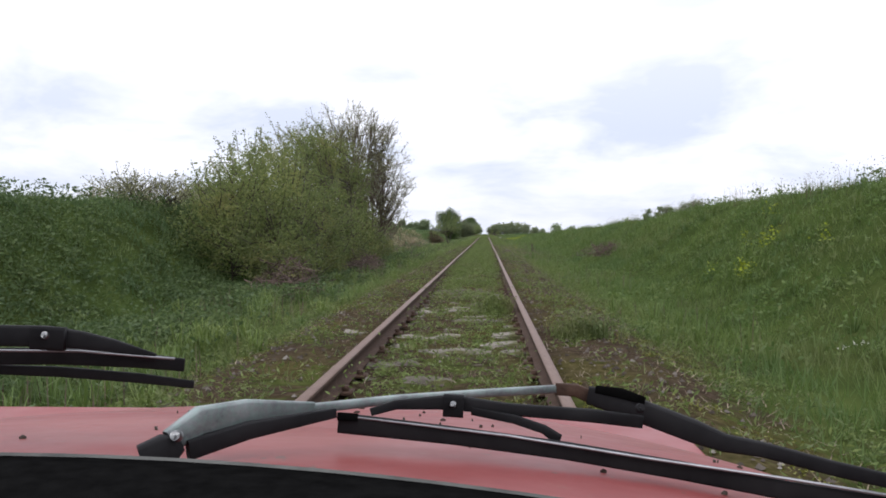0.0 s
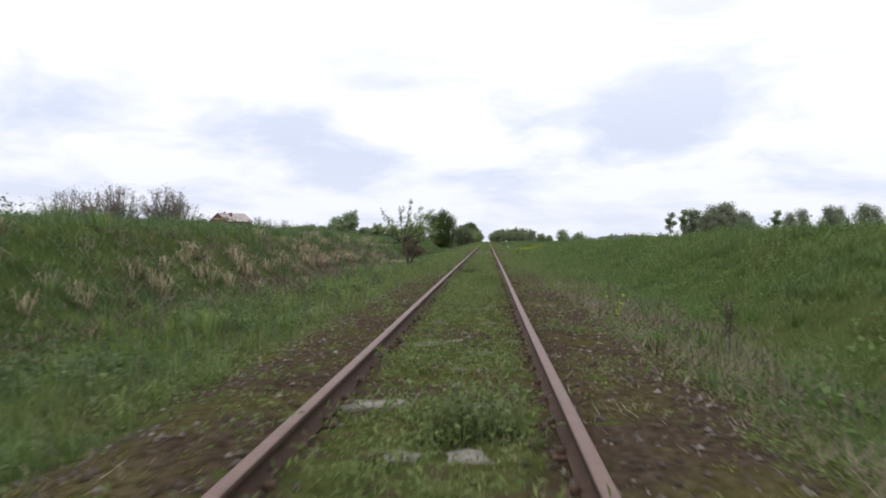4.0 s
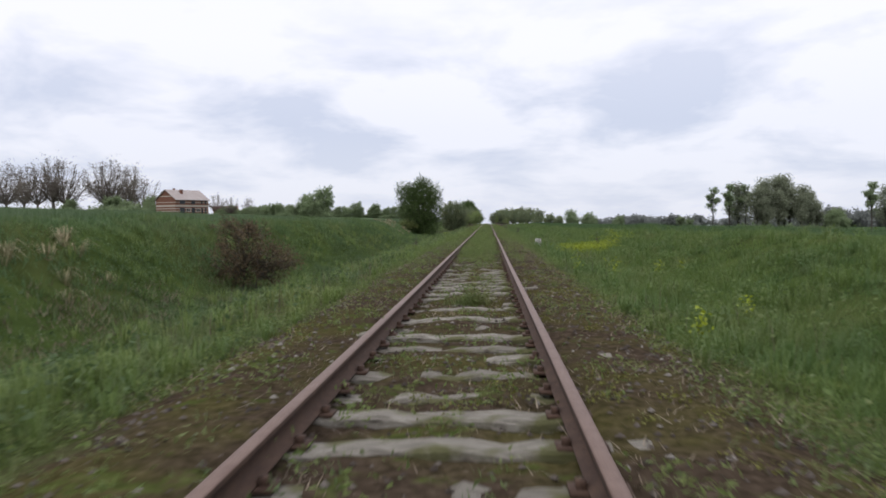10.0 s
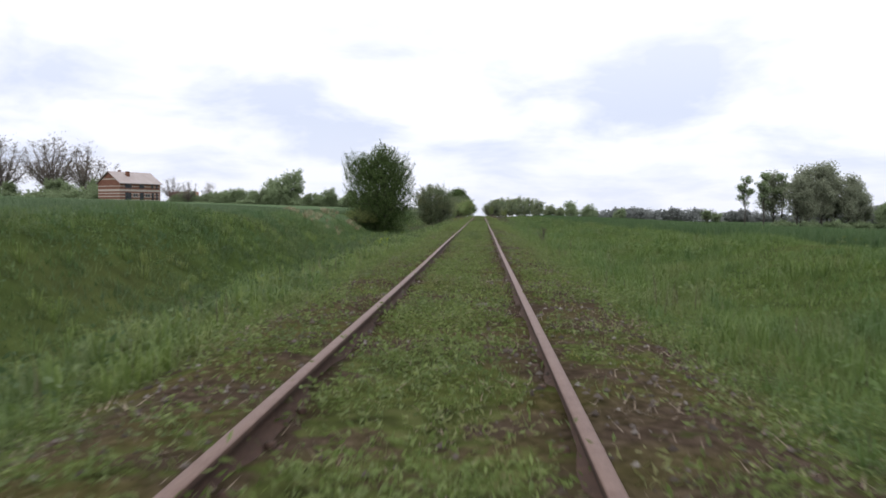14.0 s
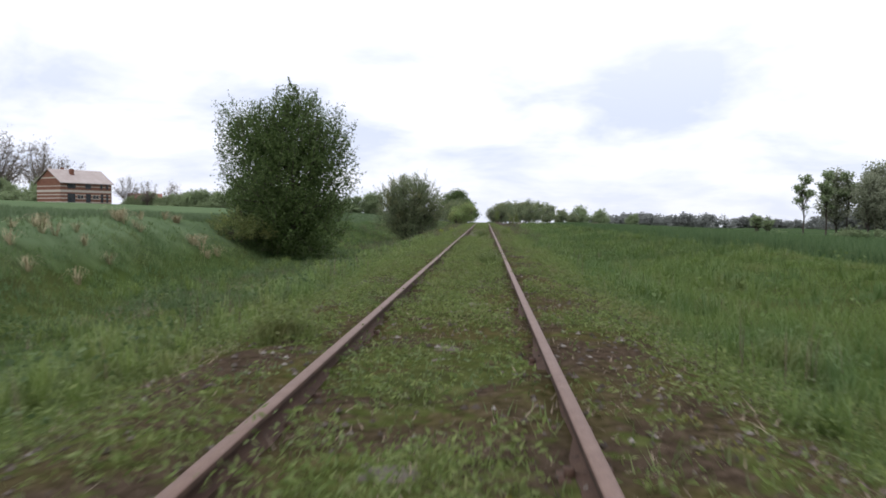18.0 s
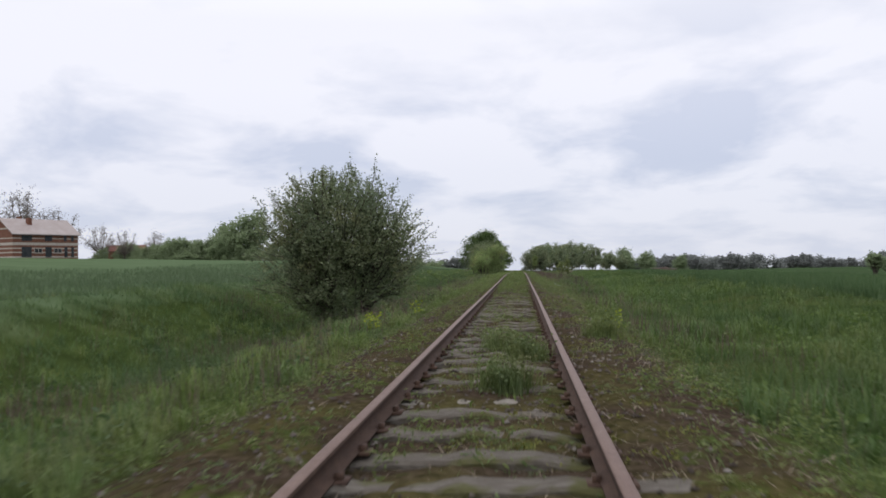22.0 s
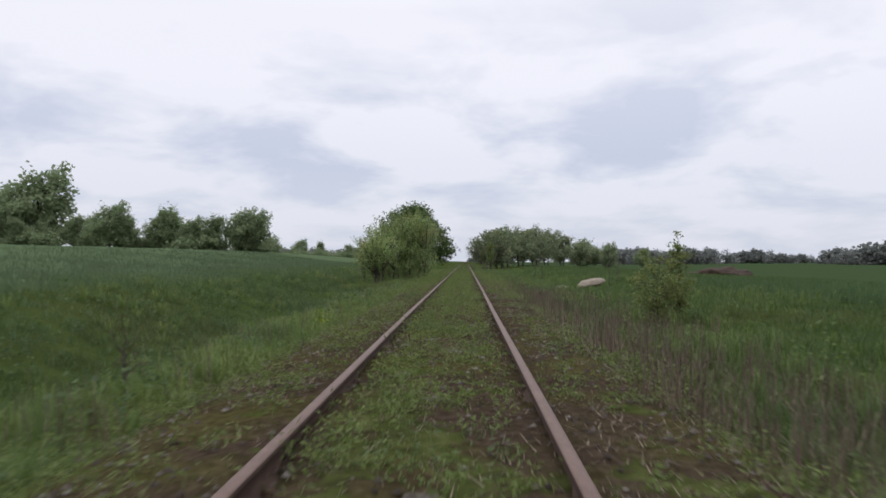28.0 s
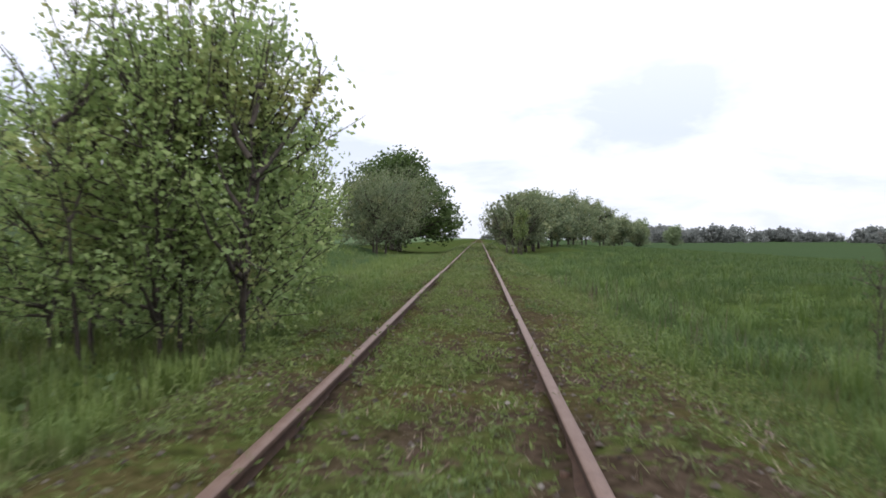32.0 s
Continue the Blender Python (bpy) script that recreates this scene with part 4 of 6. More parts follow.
plant("wild_tree", -6.6, 331.0, [(0.4, 0, 3.0, 2.6, 2.4, 2.6), (1.4, 4.0, 3.8, 2.6, 2.6, 2.7), (-0.6, 0.5, 4.2, 2.4, 2.2, 2.0), (-1.6, 2, 2.6, 2.0, 2.0, 2.2)], "leaf_bush", "dense grey-green wild tree beside the track", "tree", ((0, 0), (0.3, 2.6), (-0.4, 1.4)), clusters=260, per=80, size=0.12, spread=0.34, girth=0.14, seed=33, twigs=2, hollow=0.4, z=-0.35, limbs=0.5, fill=14000, shoots=150, reach=0.6)
plant("tall_tree", -7.2, 345.0, [(0, 0, 5.2, 4.6, 4.6, 3.3), (0.5, 0, 6.6, 3.0, 3.0, 2.2), (-1.0, 2, 3.0, 4.6, 4.0, 2.6), (3.4, -1, 3.0, 2.6, 2.6, 2.6), (4.2, 3, 1.8, 1.9, 2.4, 1.7)], "leaf_dark", "tall round dark green tree beside the line", "tree", ((0, 0), (0.5, 1)), clusters=340, per=70, size=0.3, spread=0.6, girth=0.3, seed=36, hollow=0.4, z=-0.3)
# the belt of trees on the other side
plant("wild_tree", 2.9, 340.0, [(0, 0, 2.4, 1.6, 2.0, 2.2), (-0.9, 4, 2.6, 1.6, 2.4, 2.1), (1.6, 3, 3.0, 1.9, 2.2, 2.3), (0.2, 1, 4.0, 1.4, 1.6, 1.3), (-1.3, 8, 2.4, 1.4, 2.4, 2.0)], "leaf_bush", "dark green young tree at the end of a belt", "tree", ((0, 0), (0.5, 1.6), (-0.4, 2)), clusters=300, per=90, size=0.13, spread=0.3, girth=0.12, seed=34, twigs=1, hollow=0.35, z=-0.35)
plant("young_tree", 3.0, 331.0, [(0, 0, 1.9, 0.5, 0.5, 1.0), (0.1, 0, 2.8, 0.4, 0.4, 0.6)], "leaf_apple", "small light green tree before the dark belt", "tree", ((0, 0), (0.1, 0.1)), clusters=60, per=60, size=0.1, spread=0.16, girth=0.05, seed=39, twigs=2, z=-0.35)
for k, (x, y, s) in enumerate([(4.6, 352, 0.86), (6.2, 366, 0.98), (9.5, 378, 1.08), (13.0, 390, 1.14), (16.5, 402, 1.15), (21.5, 416, 1.08), (27.0, 428, 0.85), (32.0, 436, 0.7)]):
    plant("belt_tree", x, y, [(0, 0, 3.6 * s, 3.2 * s, 5.5 * s, 3.2 * s), (0.8, 2, 4.6 * s, 2.4 * s, 3.0 * s, 2.3 * s), (-1.2, -2, 2.6 * s, 2.2 * s, 3.0 * s, 2.3 * s)], "leaf_bush", "leafy rounded tree in a green belt", "tree", ((0, 0), (0.8, 1)), clusters=120, per=60, size=0.32, spread=0.55, girth=0.2, seed=60 + k, hollow=0.4, z=-0.4, group="tree belt beside the track")
# saplings in the right verge
plant("sapling", 4.65, 260.2, [(0, 0, 1.0, 0.34, 0.34, 0.85), (0, 0, 1.9, 0.14, 0.14, 0.3)], "leaf_shrub", "slim tall young sapling in the verge", "sapling", clusters=55, per=34, size=0.06, spread=0.08, girth=0.022, seed=41, height=2.2, z=-0.45, group="saplings in the verge")
plant("sapling", 4.1, 259.6, [(0, 0, 0.85, 0.55, 0.55, 0.75)], "leaf_shrub", "bushy young sapling in the verge", "sapling", ((0, 0), (0.1, 0.05)), clusters=60, per=40, size=0.06, spread=0.1, girth=0.02, seed=42, height=1.45, z=-0.45, group="saplings in the verge")
# bare dead weeds
for k, (x, y, h) in enumerate([(2.8, 228.0, 0.95), (2.2, 84.5, 0.8), (2.6, 85.6, 0.7), (6.0, 275.0, 2.0), (6.6, 276.5, 1.7), (4.5, 286.7, 1.8), (4.2, 287.8, 1.5), (-3.2, 226.5, 0.9), (3.0, 45.5, 0.8), (-3.4, 232.0, 0.8), (3.4, 248.0, 0.9), (3.1, 224.6, 0.85), (3.35, 225.2, 0.7), (3.0, 226.6, 0.8), (3.2, 229.6, 0.7), (-2.9, 219.5, 0.7), (3.0, 241.0, 0.8), (-3.3, 252.0, 0.8), (2.7, 152.0, 0.7), (2.9, 153.5, 0.8), (-2.9, 121.0, 0.6), (4.9, 120.5, 0.9)]):
    plant("dead_weed", x, y, [(0, 0, h * 0.62, h * 0.2, h * 0.2, h * 0.42)], "stem", "tall dry dead weed with bare branches", "weed", ((0, 0),) if k % 2 else ((0, 0), (0.06, 0.05)), clusters=11, per=2, size=0.025, spread=0.09, girth=0.017, seed=70 + k, height=h * 1.1, twigs=3, bark="bark", group="dead weeds in the verge")

# ---- far trees: a few kinds, each built once and then copied ----
far_round = plant("far_tree", -150, 900, [(0, 0, 5.0, 3.8, 3.6, 3.6), (1.8, 0, 7.2, 2.2, 2.4, 2.2), (-2.2, 0, 3.6, 2.8, 2.6, 2.6), (1.5, 0, 2.2, 2.8, 2.8, 2.0)], "leaf_far", "broad leafy tree at the field edge", "tree", clusters=110, per=56, size=0.46, spread=0.75, girth=0.28, seed=51, hollow=0.35, sides=3, limbs=0.25, shoots=50, reach=1.1)
far_tall = plant("far_tree", -190, 930, [(0, 0, 8.0, 2.9, 2.8, 3.8), (1.2, 0, 4.5, 2.6, 2.4, 2.8), (-1.4, 0, 10.2, 1.9, 2.0, 2.2), (-1.0, 0, 2.4, 2.4, 2.4, 2.2)], "leaf_far", "tall leafy tree at the field edge", "tree", clusters=120, per=56, size=0.46, spread=0.75, girth=0.28, seed=52, hollow=0.35, sides=3, limbs=0.25, shoots=50, reach=1.1)
far_low = plant("far_bush", -170, 900, [(0, 0, 1.6, 3.2, 3.0, 1.8), (2.5, 0, 1.1, 2.4, 2.4, 1.4), (-2.5, 0, 0.9, 2.2, 2.4, 1.2)], "leaf_far", "low hedge bush at the field edge", "bush", ((0, 0),), clusters=60, per=46, size=0.46, spread=0.65, girth=0.15, seed=53, hollow=0.3, sides=3, limbs=0.2, shoots=30, reach=0.8)
far_bare = forked_tree("bare_tree", -151.8, 382.6, float(land(-151.8, 382.6)) - 0.8, (0.2, 0, 3.6), [(-4.6, 0.5, 8.2), (-3.2, -1.5, 10.4), (-1.3, 1.2, 11.6), (0.4, -0.8, 12.0), (2.0, 1.0, 11.2), (3.6, -0.6, 9.8), (4.7, 0.8, 7.6), (-2.2, 2.4, 7.4), (2.4, -2.6, 7.8)], "leaf_bud", "tall bare-branched tree beside the house", "", 0.32, 24, 2.2, 2, 0.26, 54, "pale_bark", 4, 3, 0.05)
far_bare.scale = (1.75, 1.75, 1.75)
far_pine = plant("pine_tree", 66.5, 318, [(0.3, 0, 12.0, 1.3, 1.3, 1.2), (-0.8, 0, 10.4, 1.5, 1.5, 0.7), (1.0, 0, 9.2, 1.5, 1.5, 0.7), (-1.0, 0, 7.8, 1.3, 1.3, 0.5), (0.8, 0, 6.4, 1.2, 1.2, 0.5)], "leaf_far", "tall thin pine with a sparse crown", "tree", clusters=60, per=30, size=0.4, spread=0.42, girth=0.22, seed=55, hollow=0.3, sides=3, height=13.0)
far_willow = plant("pollard_willow", 57.7, 320, [(0, 0, 3.3, 1.5, 1.5, 1.4)], "leaf_far", "stout pollard willow with a round head", "tree", clusters=45, per=40, size=0.3, spread=0.35, girth=0.5, seed=56, hollow=0.4, sides=3)
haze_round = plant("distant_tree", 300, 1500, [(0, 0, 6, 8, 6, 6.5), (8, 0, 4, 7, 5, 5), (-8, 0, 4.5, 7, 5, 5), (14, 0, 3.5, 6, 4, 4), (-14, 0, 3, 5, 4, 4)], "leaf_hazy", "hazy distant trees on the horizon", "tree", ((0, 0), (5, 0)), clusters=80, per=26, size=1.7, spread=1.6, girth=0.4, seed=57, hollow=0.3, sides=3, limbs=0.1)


far_grove = plant("grove_tree", 88.5, 317.5, [(0, 0, 8.4, 2.2, 2.2, 3.6), (1.6, 0, 5.8, 2.0, 2.0, 2.4), (-1.7, 0, 8.6, 1.5, 1.6, 2.2), (0.6, 0, 11.4, 1.2, 1.3, 1.6), (-1.2, 0.4, 4.6, 1.8, 1.8, 1.6)], "leaf_grove", "tall airy grey-green tree in a field grove", "tree", clusters=130, per=30, size=0.4, spread=0.8, girth=0.26, seed=58, hollow=0.35, sides=3, limbs=0.5, shoots=70, reach=1.1)


def scatter(src, places):
    for x, y, s, turn in places:
        c = copy_thing(src, Matrix.Translation((x, y, float(land(x, y)) - 0.1 - 0.4 * s)) @ Matrix.Rotation(radians(turn), 4, "Z") @ Matrix.Scale(s, 4))
        c.scale = (s, s, s)


scatter(far_bare, [(x, y, 1.12 * k, a) for x, y, k, a in [(-147.3, 378.4, 1.7, 40), (-157.5, 418, 1.8, 110), (-166, 448, 1.7, 200), (-180, 385, 1.6, 250), (-174.5, 386, 1.85, 300), (-169, 384, 1.7, 20), (-205, 402, 1.8, 60), (-194, 398, 1.7, 140), (-216, 410, 1.7, 10)]])
scatter(far_bare, [(-98.5, 361, 0.75, 60), (-94.5, 365, 0.68, 160), (-90, 372, 0.7, 260)])
scatter(far_low, [(-176, 380, 1.3, 40), (-165, 378, 1.9, 10), (-148, 372, 1.7, 60), (-138, 366, 1.6, 100), (-128, 360, 1.7, 160), (-119, 356, 1.5, 30), (-97, 357, 0.7, 30)])
scatter(far_tall, [(-163.5, 380, 0.7, 40), (-141, 372, 0.75, 100), (-123, 360, 0.72, 200)])
scatter(far_round, [(-117.5, 352, 0.62, 20), (-122, 357, 0.7, 90), (-134, 366, 0.75, 160), (-144, 373, 0.9, 250), (-164, 380, 0.8, 310), (-96.5, 358, 0.42, 40)])


def nearer(places):
    return [(0.3 + 0.86 * (x - 0.3), 113 + 0.86 * (y - 113), 0.93 * s, a) for x, y, s, a in places]


scatter(far_pine, nearer([(83, 352, 1.2, 50), (90, 356, 1.2, 200)]))
scatter(far_grove, nearer([(91, 348, 1.18, 10), (95, 352, 1.40, 70), (98, 348, 1.1, 140), (103, 356, 1.5, 200), (97, 360, 1.28, 280), (107, 350, 1.22, 50), (111, 354, 1.08, 90), (100, 353, 1.48, 170), (115, 358, 0.82, 20), (88, 358, 1.3, 130), (105, 347, 0.95, 250), (93, 346, 0.9, 310)]))
scatter(far_low, nearer([(86, 346, 0.84, 0), (93, 344, 0.84, 70), (100, 343, 0.91, 120), (108, 346, 0.84, 200), (116, 350, 0.84, 300), (72, 352, 0.56, 300)]))
scatter(far_round, nearer([(118, 352, 0.85, 30), (122, 356, 0.8, 90)]))
scatter(far_round, [(-56, 343, 1.2, 30), (-61, 345, 0.95, 100)])
scatter(far_grove, [(84, 254, 0.85, 10), (89, 258, 0.95, 80), (94, 252, 1.0, 150), (99, 258, 1.0, 220), (104, 254, 1.05, 20), (109, 258, 1.0, 100)])
scatter(far_low, [(88, 249, 1.2, 0), (96, 249, 1.1, 90)])
scatter(far_pine, [(79, 250, 0.85, 33)])
scatter(far_willow, [(60.5, 321, 0.95, 70)])
# the belt of trees behind the left field
r = random.Random(5)
for k in range(64):
    u = k / 63
    x = -27 - 76 * u + r.uniform(-1.5, 1.5)
    y = 338 + r.uniform(-2, 4) + (0 if u < 0.5 else (u - 0.5) * 80)
    s = r.uniform(0.40, 0.64) * (1.12 if k in (1, 19, 20, 33) else 1.0)
    scatter((far_round, far_low, far_round, far_tall)[k % 4], [(x, y, s * (1.5 if k % 4 == 1 else 0.75 if k % 4 == 3 else 1.0), r.uniform(0, 360))])
r = random.Random(6)
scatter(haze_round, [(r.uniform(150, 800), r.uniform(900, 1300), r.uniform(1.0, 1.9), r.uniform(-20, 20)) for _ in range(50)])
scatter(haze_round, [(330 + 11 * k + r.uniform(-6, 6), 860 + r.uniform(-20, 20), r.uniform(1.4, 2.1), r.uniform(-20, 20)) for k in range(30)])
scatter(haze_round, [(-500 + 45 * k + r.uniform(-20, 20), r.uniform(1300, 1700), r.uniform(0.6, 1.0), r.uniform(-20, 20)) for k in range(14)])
scatter(far_round, [(56, 600, 1.5, 100), (66, 600, 1.3, 40), (75, 640, 1.1, 50), (100, 680, 1.2, 10)])
scatter(far_round, [(-80, 560, 1.15, 100), (-70, 566, 0.95, 40), (-92, 556, 1.0, 50)])
scatter(far_low, [(-40 - 9 * k + r.uniform(-3, 3), 560 + r.uniform(-10, 10), r.uniform(1.1, 1.7), r.uniform(0, 360)) for k in range(12)])
scatter(far_tall, [(-50, 572, 0.6, 10), (-63, 575, 0.7, 100), (-108, 570, 0.8, 200)])
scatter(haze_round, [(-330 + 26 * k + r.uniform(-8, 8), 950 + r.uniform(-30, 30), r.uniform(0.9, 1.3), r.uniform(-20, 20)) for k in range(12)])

# ---- the unfinished brick house: gable end with pale bands, long front towards the line ----
house = new("house")
house.matrix_basis = pose(-104.9, 345.8, 2.3, 0, 0, 64)
tagged(house, "unfinished two-storey red brick house with pale bands", "house")
HW, HD, HE = 7.25, 4.7, 6.4
for k, (z0, z1, mat) in enumerate([(-1.0, 1.3, "brick"), (1.3, 1.6, "band"), (1.6, 2.3, "brick"), (2.3, 2.55, "band"), (2.55, 3.15, "brick"), (3.15, 3.4, "band"), (3.4, 3.93, "brick"), (3.93, 4.5, "band"), (4.5, 5.3, "brick"), (5.3, 5.5, "band"), (5.5, HE, "brick")]):
    o = 0.02 * (k % 2)
    part("wall", boxed(-HW - o, -HD - o, z0, HW + o, HD + o, z1), M[mat], house)
HR = 9.5
for s in (-1, 1):
    for z0, z1, mat in ((HE, 7.3, "brick"), (7.3, 7.6, "band"), (7.6, HR, "brick")):
        bm = bmesh.new()
        w0, w1 = HD * (HR - z0) / (HR - HE), HD * (HR - z1) / (HR - HE)
        xa, xb = s * (HW - 0.25), s * (HW + (0.02 if mat == "band" else 0))
        v = [bm.verts.new(p) for x in (xa, xb) for p in ((x, -w0, z0), (x, w0, z0), (x, w1 + 0.002, z1), (x, -w1 - 0.002, z1))]
        for q in ((0, 1, 2, 3), (7, 6, 5, 4), (0, 4, 5, 1), (1, 5, 6, 2), (2, 6, 7, 3), (3, 7, 4, 0)):
            bm.faces.new([v[i] for i in q])
        bmesh.ops.recalc_face_normals(bm, faces=bm.faces)
        part("gable", bm, M[mat], house)
bm = bmesh.new()
for s in (-1, 1):
    v = [bm.verts.new((x, s * y, z)) for x in (-HW - 0.4, HW + 0.4) for y, z in ((HD + 0.6, HE - 0.3), (0, HR + 0.1), (0, HR + 0.28), (HD + 0.6, HE - 0.12))]
    for q in ((0, 1, 2, 3), (7, 6, 5, 4), (0, 4, 5, 1), (1, 5, 6, 2), (2, 6, 7, 3), (3, 7, 4, 0)):
        bm.faces.new([v[i] for i in q])
bmesh.ops.recalc_face_normals(bm, faces=bm.faces)
roof = part("roof", bm, M["roof"], house, "pale pinkish sheet roof")
part("chimney", boxed(-2.6, -2.2, HE + 1.2, -1.7, -1.4, HR + 0.35), M["brick"], roof)
part("chimney", boxed(-3.0, 0.8, HE + 2.0, -2.3, 1.4, HR + 0.8), M["brick"], roof)


def opening(name, x0, x1, z0, z1, framed=True):
    """A dark pane in a frame on the front wall."""
    w = part(name, boxed(x0, -HD - 0.08, z0, x1, -HD - 0.03, z1), M["dark_glass"], house)
    if framed:
        bm = bmesh.new()
        for a in (x0, (x0 + x1) / 2 - 0.04, x1 - 0.08):
            box(bm, a, -HD - 0.12, z0, a + 0.08, -HD - 0.08, z1)
        for a in (z0, z1 - 0.08):
            box(bm, x0 + 0.08, -HD - 0.116, a, x1 - 0.08, -HD - 0.08, a + 0.08)
        part("window_frame", bm, M["band"], w)
        part("sill", boxed(x0 - 0.1, -HD - 0.25, z0 - 0.1, x1 + 0.1, -HD - 0.03, z0 - 0.004), M["band"], w)


for x0, x1 in ((-5.4, -3.2), (-0.4, 1.2)):
    opening("window", x0, x1, 4.85, 6.0, False)
for x0, x1 in ((3.9, 4.5), (5.6, 6.2)):
    opening("window", x0, x1, 4.85, 6.0, False)
for x0, x1 in ((-5.4, -3.3), (-0.3, 1.1), (4.0, 4.7), (5.6, 6.2)):
    opening("door", x0, x1, 1.4, 3.6, False)
for x0, x1 in ((-2.7, -1.0), (1.6, 3.4)):
    opening("window", x0, x1, 2.3, 3.3)
for x, y, w, h in ((-101.5, 379, 4.5, 3.4), (-88, 398, 3.2, 2.6)):
    shed = new("farm_building")
    shed.matrix_basis = pose(x, y, float(land(x, y)) - 0.1, 0, 0, 20)
    tagged(shed, "low brick farm building with a dark red roof", "building")
    part("wall", boxed(-w, -2.5, 0, w, 2.5, h), M["brick"], shed)
    bm = bmesh.new()
    q = [bm.verts.new(p) for p in [(-w - 0.3, -2.8, h), (w + 0.3, -2.8, h), (w + 0.3, 2.8, h), (-w - 0.3, 2.8, h), (-w - 0.3, 0, h + 1.6), (w + 0.3, 0, h + 1.6)]]
    for f in ((0, 1, 5, 4), (2, 3, 4, 5), (1, 2, 5), (3, 0, 4), (3, 2, 1, 0)):
        bm.faces.new([q[i] for i in f])
    part("roof", bm, M["roof_red"], shed)

# ---- the hectometre post ----
post = new("kilometre_post")
post.matrix_basis = pose(2.62, 123.9, -0.42, 0, 2, -3)
tagged(post, "white concrete kilometre post with black painted numbers", "marker post")
part("slab", boxed(-0.14, -0.06, -0.2, 0.14, 0.06, 0.47, bevel=0.015), M["concrete"], post)
for text, z in (("15", 0.30), ("2", 0.10)):
    cu = bpy.data.curves.new("number", "FONT")
    cu.body, cu.size, cu.align_x, cu.extrude = text, 0.2, "CENTER", 0.002
    cu.materials.append(M["black"])
    put("number", cu, post, m=pose(0, -0.063, z, 90, 0, 0))
part("dividing_line", boxed(-0.11, -0.064, 0.272, 0.11, -0.06, 0.282), M["black"], post)


# ---- boulders and the heap ----
def lump(name, x, y, z, sx, sy, sz, mat, label, category, seed, turn=0, rough=0.12, tilt=0):
    bm = bmesh.new()
    bmesh.ops.create_icosphere(bm, subdivisions=4, radius=1.0)
    for v in bm.verts:
        n = noise.fractal(v.co * 1.6 + Vector((seed, 0, 0)), 0.8, 2.0, 4)
        v.co *= 1 + rough * n
        v.co.z = max(v.co.z, -0.5)
        v.co = Vector((v.co.x * sx, v.co.y * sy, v.co.z * sz))
    for f in bm.faces:
        f.smooth = True
    me = bpy.data.meshes.new(name)
    bm.to_mesh(me)
    bm.free()
    me.materials.append(M[mat])
    ob = put(name, me, m=pose(x, y, z + float(fall(y)), 0, tilt, turn))
    return tagged(ob, label, category)


lump("boulder", 4.5, 277.9, -0.36, 0.42, 0.26, 0.14, "stone", "small pale flat boulder in the grass", "boulder", 1, 8)
lump("boulder", 5.7, 277.6, -0.13, 0.62, 0.4, 0.22, "stone", "large pale tilted boulder in the grass", "boulder", 2, 12, tilt=-12)
lump("soil_mound", 21.4, 309.0, -0.75, 3.4, 2.4, 0.9, "soil", "dark brown mound of soil on the field edge", "mound", 3, 10, 0.35)


def twig_pile(name, x, y, sx, sy, h, n, label, seed):
    """A heap of dead branches lying criss-cross."""
    q = np.random.default_rng(seed)
    paths = []
    for _ in range(n):
        c = q.normal(0, 0.4, 3) * [sx, sy, 0]
        c[2] = h * q.uniform(0.05, 1.0) * math.exp(-((c[0] / sx) ** 2 + (c[1] / sy) ** 2))
        d = q.normal(0, 1, 3) * [1, 1, 0.45]
        d /= np.linalg.norm(d)
        ln = q.uniform(0.2, 0.75)
        p = c + d * np.linspace(-0.5, 0.5, 4)[:, None] * ln + q.normal(0, 0.03, (4, 3))
        p[:, 2] = np.maximum(p[:, 2], 0.01)
        paths.append((p, np.array([1.0, 0.8, 0.55, 0.25]) * q.uniform(0.004, 0.014)))
    v, f = tubes(paths, 4)
    ob = put(name, mesh_np(name, v, f, M["stem"]), m=pose(x, y, float(land(x, y)) - 0.02))
    return tagged(ob, label, "brushwood", kind="stuff")


twig_pile("brush_heap", 5.3, 31.0, 1.3, 0.8, 0.55, 420, "heap of dead brown brushwood at the bank foot", 1)
twig_pile("brush_heap", -4.0, 16.4, 0.8, 2.2, 0.9, 520, "dead brown brambles under the thicket", 2)
twig_pile("brush_heap", -3.6, 24.5, 0.7, 3.0, 0.8, 480, "tangle of dead stems under the shrub", 3)
lv, lf = tubes([(np.array([[-0.7, -0.4, 0.06], [-0.2, 0, 0.1], [0.3, 0.3, 0.16], [0.75, 0.7, 0.38]]), np.array([0.05, 0.07, 0.06, 0.02])), (np.array([[0.2, 0.25, 0.14], [0.15, 0.5, 0.4], [0.3, 0.6, 0.6]]), np.array([0.03, 0.02, 0.008]))], 7)
tagged(put("fallen_branch", mesh_np("fallen_branch", lv, lf, M["bark"], True), m=pose(-3.5, 36.9, -0.42)), "fallen grey branch in the grass", "branch")

tagged(put("pole", mesh_np("pole", *tubes([(np.array([[-0.8, 0, 0.3], [0, 0.1, 0.42], [0.8, 0.2, 0.5]]), np.array([0.045, 0.04, 0.035]))], 8), M["pale_bark"], True), m=pose(-7.9, 300.5, float(land(-7.9, 300.5)) - 0.25)), "pale fallen pole at the field edge", "pole")

